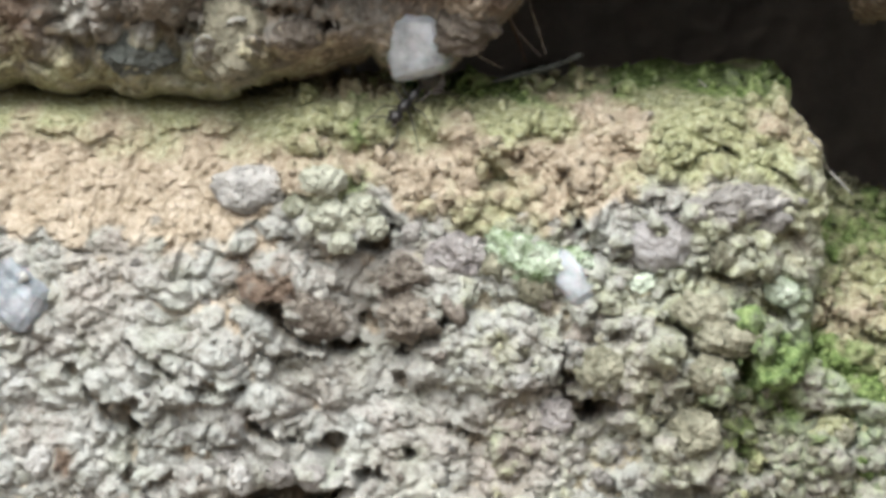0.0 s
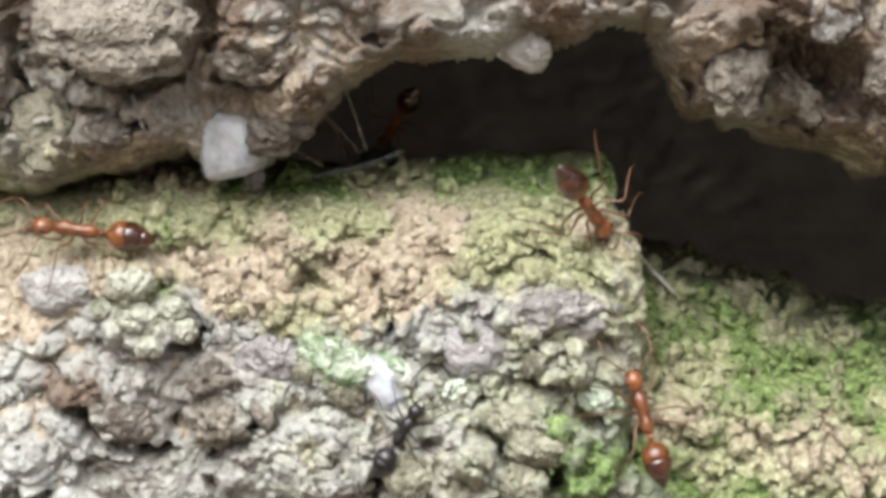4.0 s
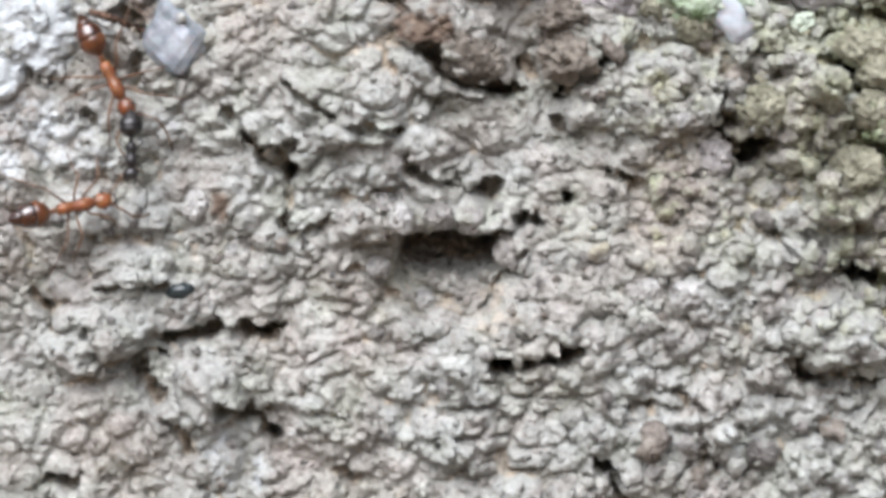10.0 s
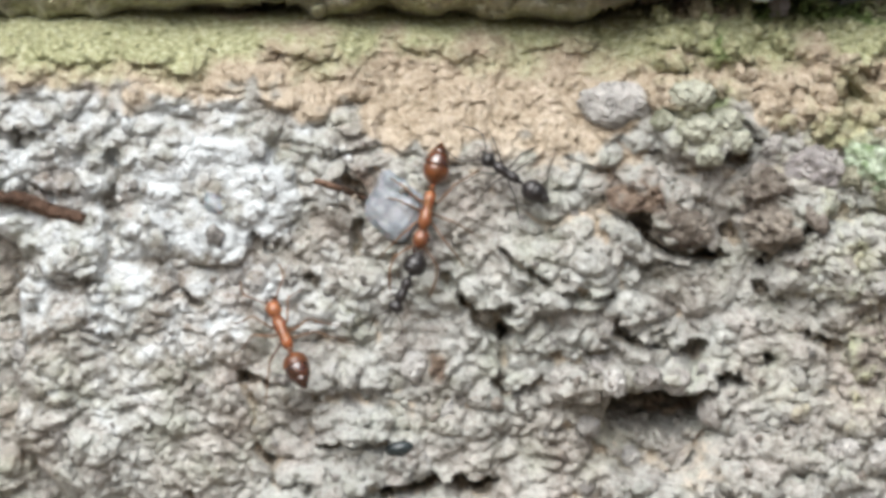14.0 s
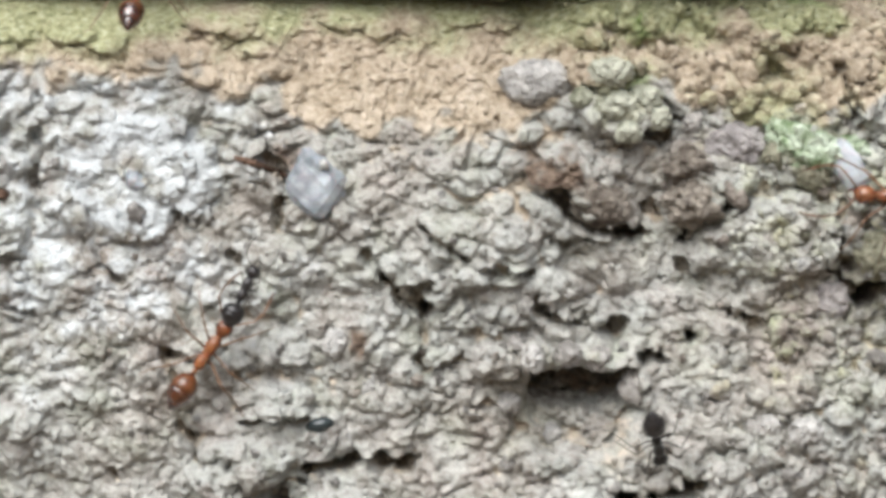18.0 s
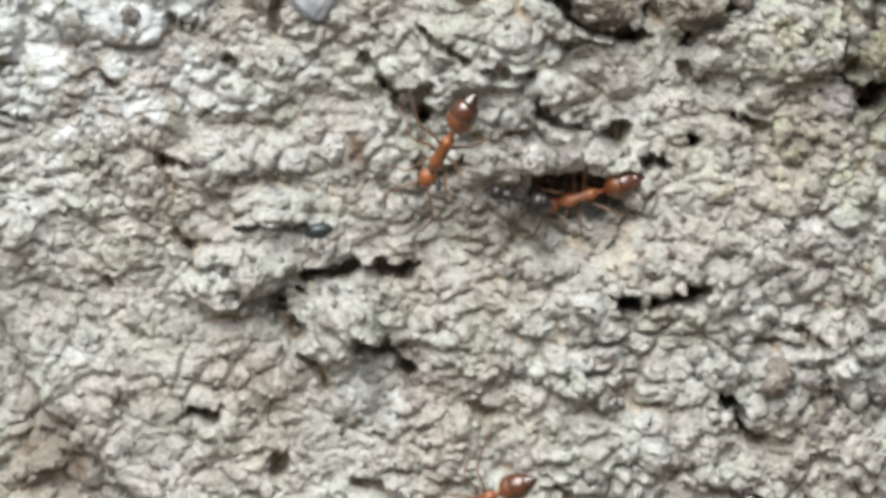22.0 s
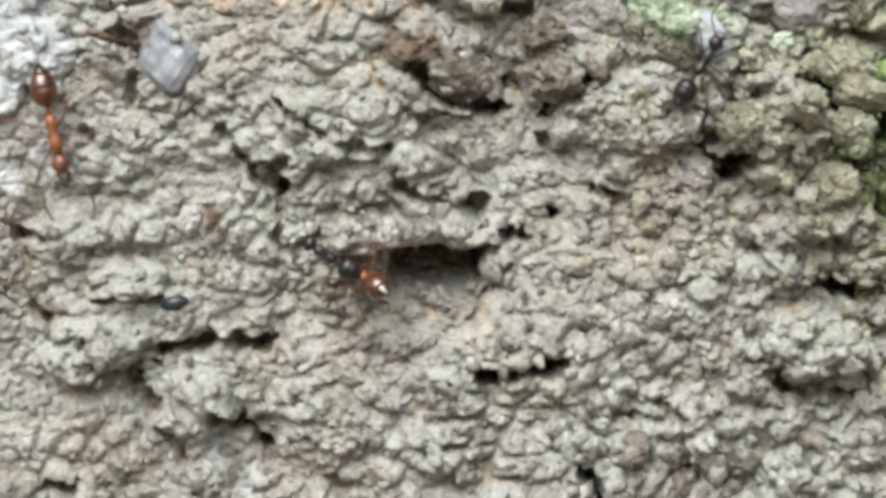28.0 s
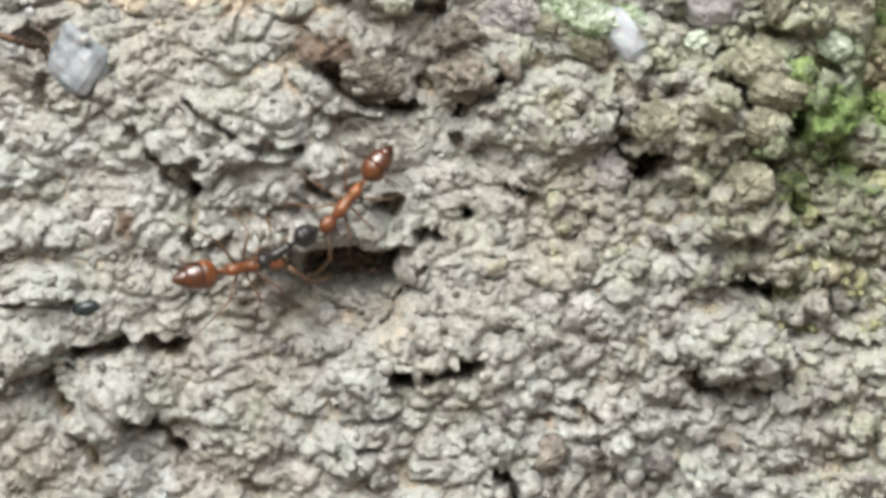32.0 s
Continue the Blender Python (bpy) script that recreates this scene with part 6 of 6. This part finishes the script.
    crawl(black_e, [
        (0, 44, 10.9, 180), (1.71, 44, 10.9, 180), (2.08, 36, 10.9, 140), (2.2, 12.6, 10.9, 100), (2.27, 13.47, 8.83, 47), (2.33, 14.33, 6.77, -7),
        (2.4, 15.2, 4.7, -60), (2.67, 11.97, 6.87, -113), (2.93, 8.73, 9.03, -167), (3.2, 5.5, 11.2, -220), (3.27, 7.23, 9.1, -277), (3.33, 8.97, 7, -333),
        (3.4, 10.7, 4.9, -390), (3.8, 12.2, 6, -330), (4.2, 13.7, 7.1, -270), (4.4, 9.9, 12.2, -240), (4.5, 9.7, 12.0, -250), (4.7, 13.0, 11.0, -310), (5.0, 28, 10, -360), (5.3, 44, 9, -360),
        (6.8, 44, 8, -300), (7.3, 31, 7.8, -240), (7.5, 27, 7.6, -250), (7.6, 13.7, 7.4, -280), (7.8, 13.2, 11.6, -270),
        (8, 11.55, 11.25, -218), (8.2, 4.9, 13.7, -200), (8.4, -0.6, 13.4, -210), (8.66, -4, 18.6, -237, 0, 14), (32, -4, 18.6, -237, 0, 14),
    ])
    crawl(black_f, [
        (0, 44, 9.6, 180), (7.35, 44, 9.6, 180), (7.58, 30.5, 9.6, 215), (7.8, 17, 9.6, 250), (8, 19.4, 9.25, 234), (8.3, 14.25, 10.43, 172), (8.6, 9.1, 11.6, 110),
        (8.67, 9.57, 9.43, 53), (8.73, 10.03, 7.27, -3), (8.8, 10.5, 5.1, -60), (8.87, 8.83, 4.77, -114), (8.93, 7.17, 4.43, -167), (9, 5.5, 4.1, -221),
        (9.2, 0.8, 2.8, -260), (9.4, -2.8, 8, -230), (9.47, -0.67, 5.47, -183), (9.53, 1.47, 2.93, -137), (9.6, 3.6, 0.4, -90), (9.7, 3.2, 4.0, -170), (9.85, 2.0, 14.0, -250),
        (10.45, -0.5, 13.0, -175), (10.6, -1.8, 6.4, -120), (10.8, -7.1, 2.9, -160), (11, -5.9, 0.5, -144, -33, 0), (11.2, -4, -2.7, -80), (11.4, -3.1, -5.3, -80), (11.53, -3.17, -1.87, -137), (11.67, -3.23, 1.57, -193),
        (11.8, -3.3, 5, -250), (12, -2.8, 6.15, -247), (12.4, -8.3, 11.8, -190), (12.85, -36, 11.8, -180), (32, -36, 11.8, -180),
    ])
    crawl(black_g, [
        (0, 8.1, -24, 90), (8.39, 8.1, -24, 90), (8.52, 8.1, -16.13, 40), (8.66, 8.1, -8.27, -10), (8.8, 8.1, -0.4, -60), (9, 5.2, -2.75, -77, -32, 0),
        (9.07, 6.63, -1.33, -131, -21, 0), (9.13, 8.07, 0.08, -186, -11, 0), (9.2, 9.5, 1.5, -240), (9.33, 9.5, -0.97, -183), (9.47, 9.5, -3.43, -127),
        (9.6, 9.5, -5.9, -70), (9.96, 9.5, -24, -90), (32, 9.5, -24, -90),
    ])
    crawl(black_h, [
        (0, -36, 9.2, 0), (11.46, -36, 9.2, 0), (11.8, -20.6, 9.2, 60), (12, -20.15, 11.15, 68, -27, 0), (12.4, -9, 12.7, 20), (12.47, -11.03, 12.4, 73),
        (12.53, -13.07, 12.1, 127), (12.6, -15.1, 11.8, 180), (12.8, -18.8, 10.2, 170), (13, -23.75, 9.6, 122, -48, 0), (13.42, -24.75, 34, 92), (32, -24.75, 34, 92),
    ])
    crawl(black_i, [
        (0, 44, 4.9, 180), (13.04, 44, 4.9, 180), (13.6, 3.9, 4.9, 140), (13.8, -2.2, 5.4, 150), (14, -4.55, 8.4, 144), (14.1, -2.02, 8.05, 102), (14.2, 0.5, 7.7, 60),
        (14.4, 5.8, 10.8, 40), (16.6, 2.4, 7.4, 60), (16.8, 4.6, 10, 85), (17, 3.7, 13.15, 97, -34, 0), (17.39, 2.7, 34, 93), (32, 2.7, 34, 93),
    ])
    crawl(black_j, [
        (0, -3.8, -24, 90), (7.35, -3.8, -24, 90), (7.58, -3.8, -10.25, 130), (7.8, -3.8, 3.5, 170), (8, -5.7, 2, 173, -38, 0), (8.2, -6.3, 2, 180), (8.4, -9, 0.9, 180),
        (8.85, -36, 0.9, 180), (32, -36, 0.9, 180),
    ])
    crawl(black_k, [
        (0, -36, 5, 360), (16.23, -36, 5, 360), (16.35, -29.8, 5, 307), (16.48, -23.6, 5, 253), (16.6, -17.4, 5, 200), (17, -17.2, 4.5, 135, -48, 0),
        (17.37, -36, 4.5, 180), (32, -36, 4.5, 180),
    ])
    crawl(black_l, [
        (0, 4.35, -24, 90), (17.61, 4.35, -24, 90), (17.74, 4.35, -16.85, 35, -16, 0), (17.87, 4.35, -9.7, -20, -32, 0), (18, 4.35, -2.55, -75, -48, 0),
        (18.1, 2.12, -3.48, -127, -24, 0), (18.2, -0.1, -4.4, -180), (18.4, 0.2, -5, -210), (18.47, -1.2, -4.73, -260), (18.53, -2.6, -4.47, -310),
        (18.6, -4, -4.2, -360), (18.8, 1.7, -2.8, -300), (19, 0.75, -6, -286), (19.2, -0.4, -5.2, -250), (19.4, -2.4, -4.5, -210), (19.6, -2.6, -4.5, -190),
        (19.8, -2.5, -4.8, -190), (20, -6.25, -7.6, -155), (20.35, -6.25, -24, -90), (32, -6.25, -24, -90),
    ])
    crawl(black_m, [
        (0, 44, -3.5, 180), (18.25, 44, -3.5, 180), (18.8, 5.7, -3.5, 120), (19, 3.8, -2.2, 90, -48, 0), (19.2, 4.5, 1.3, 80), (19.4, 4, 8.4, 90), (19.83, 3, 34, 92),
        (32, 3, 34, 92),
    ])
    crawl(black_n, [
        (0, 13.4, -24, 90), (18.45, 13.4, -24, 90), (18.8, 13.4, -7.7, 100), (19, 13.1, -6.75, 98, -42, 0), (19.2, 7.85, -6.88, 159, -21, 0), (19.4, 2.6, -7, 220),
        (19.47, 4.83, -5.07, 160), (19.53, 7.07, -3.13, 100), (19.6, 9.3, -1.2, 40), (20, 5.8, -4.25, 51), (20.55, 44, -4.25, 0), (32, 44, -4.25, 0),
    ])
    crawl(black_o, [
        (0, 44, 6.8, -180), (22.28, 44, 6.8, -180), (22.54, 26.4, 6.8, -130), (22.8, 8.8, 6.8, -80), (23.6, 11.2, 1.3, -80), (23.77, 10.87, 12.2, -23),
        (23.93, 10.53, 23.1, 35), (24.1, 10.2, 34, 92), (32, 10.2, 34, 92),
    ])
    crawl(black_p, [
        (0, 44, 0.9, 180), (24.83, 44, 0.9, 180), (25.06, 29, 0.9, 120), (25.3, 14, 0.9, 60), (25.77, 44, 0.9, 0), (32, 44, 0.9, 0),
    ])
    crawl(black_q, [
        (0, 44, 4.2, 180), (27.1, 44, 4.2, 180), (27.35, 27.45, 4.2, 125), (27.6, 10.9, 4.2, 70), (27.8, 13.2, 8.3, 50), (28.4, 7.7, -0.3, 80), (28.5, 9.85, -1.85, 20),
        (28.6, 12, -3.4, -40), (28.8, 12.95, -4.53, -82, -14, 0), (29, 13.9, -5.65, -124, -29, 0), (29.24, 28.95, -5.65, -62, -14, 0), (29.47, 44, -5.65, 0),
        (32, 44, -5.65, 0),
    ])
    crawl(black_r, [
        (0, -5.8, 34, -88), (28.36, -5.8, 34, -88), (28.8, -4.8, 7.7, -120), (29, -6.85, 3.1, -119, -28, 0), (29.46, -36, 3.1, -180), (32, -36, 3.1, -180),
    ])
    crawl(black_s, [
        (0, 44, 6.4, -180), (28.5, 44, 6.4, -180), (28.75, 27.43, 6.4, -117), (29, 10.85, 6.4, -53), (29.1, 11.57, 3, 8), (29.2, 12.3, -0.4, 70), (29.71, 15.3, 34, 85),
        (32, 15.3, 34, 85),
    ])
    crawl(black_t, [
        (0, 44, -2.6, 180), (29.53, 44, -2.6, 180), (29.77, 29.32, -2.6, 126, -18, 0), (30, 14.65, -2.6, 73, -35, 0), (30.1, 11.93, -3.35, 136, -18, 0),
        (30.2, 9.2, -4.1, 200), (30.4, 0.7, -2.8, 160), (30.5, 3.2, -2.6, 115), (30.6, 5.7, -2.4, 70), (30.8, 2.63, -3.17, 127), (31, -0.43, -3.93, 183),
        (31.2, -3.5, -4.7, 240), (31.3, 0.5, -4.8, 300), (31.4, 4.5, -4.9, 360), (31.5, 12, -2.7, 370), (31.7, 12, -13.35, 320), (31.89, 12, -24, 270),
        (32, 12, -24, 270),
    ])
    crawl(dead_ant_a, [
        (0, -36, 1.9, 0), (8.58, -36, 1.9, 0), (8.79, -24, 1.9, -63), (9, -12, 1.9, -127), (9.4, -10.71, 2.51, -83), (10, -10.6, 2.9, -90), (11, -10.3, 4.1, -90),
        (11.6, -10.44, 3.9, -120), (11.8, -9.2, 3.7, -127), (12, -9.96, 3.85, -141), (13, -9.62, 4.53, -144), (13.4, -8.51, 4.13, -122), (14, -8.7, 4.13, -114),
        (14.4, -8.97, 3.06, -117), (14.5, -8.31, 3.81, -144), (16.5, -6.6, 3.4, -180), (16.6, -6.59, 3.54, -185), (17, -5.7, 3.16, -182), (17.2, -6.98, 2.85, -189),
        (17.4, -8.66, 2.01, -213), (17.6, -10.63, 2.38, -261), (17.8, -10.5, 2.7, -270), (18, -11.85, 2.95, -296), (18.2, -10.43, 0.5, -273), (18.4, -9.9, -0.7, -270),
        (18.6, -9.02, -0.3, -266), (18.8, -9.09, 0.53, -242), (19, -8.26, -0.05, -219), (19.2, -7.82, -0.31, -199), (19.4, -7.59, 0.68, -187), (19.6, -2.96, 0.57, -167),
        (19.8, -1.97, 0.01, -169), (20, -1.09, -0.47, -173), (20.2, -0.62, -0.72, -151), (20.6, -0.96, -0.06, -166), (20.8, -0.34, -0.53, -163),
        (21, -0.46, -0.26, -193), (21.2, -0.9, -0.6, -184), (21.4, -1.3, -0.52, -183), (21.6, -1.69, -0.15, -186), (21.8, -1.1, 0, -180), (22, -1.25, -1.02, -195),
        (22.2, -1.15, -0.8, -196), (22.4, -1.46, -0.94, -194), (22.6, -1.48, -0.77, -189), (23, -1.44, -1.26, -197), (24, -0.81, -1.28, -209),
        (24.3, -1.56, -1.29, -213), (24.6, -2.41, -0.99, -200), (25, -2.37, -0.8, -204), (27.5, -3.21, -0.47, -209), (28, -2.75, -0.47, -214), (28.5, -2.7, -0.77, -201),
        (29, -2.42, -0.83, -198), (29.2, -2.45, -0.61, -195), (29.4, -1.92, -0.93, -198), (29.8, -0.84, -1.03, -207), (30, -2.29, -0.64, -202),
        (30.2, -2.39, -0.54, -202), (30.4, -1.96, -0.36, -205), (30.8, -1.68, 0.07, -190), (31, -1.56, -0.05, -193), (31.2, -2.05, -0.6, -164),
        (31.4, -1.08, 0.07, -171), (31.6, -0.81, -0.11, -138), (32, -1.1, -0.06, -150),
    ])
    crawl(dead_ant_b, [
        (0, 44, -5.93, -180), (11.46, 44, -5.93, -180), (11.73, 25.38, -5.93, -118), (12, 6.75, -5.93, -55), (12.2, 2.05, -4.48, -99), (12.4, -2.47, -1.59, -148),
        (12.6, -0.01, 6.7, -200), (12.8, 2.02, 9.22, -157), (13, 1.59, 9.51, -128), (13.2, 0.84, 10.11, -85), (13.4, -1.47, 12.12, -41), (13.6, -4.92, 12.62, -31),
        (13.8, -7.75, 13.24, -51), (13.93, -8.08, 20.16, -3), (14.06, -8.42, 27.08, 45), (14.19, -8.75, 34, 93), (32, -8.75, 34, 93),
    ])


motions()
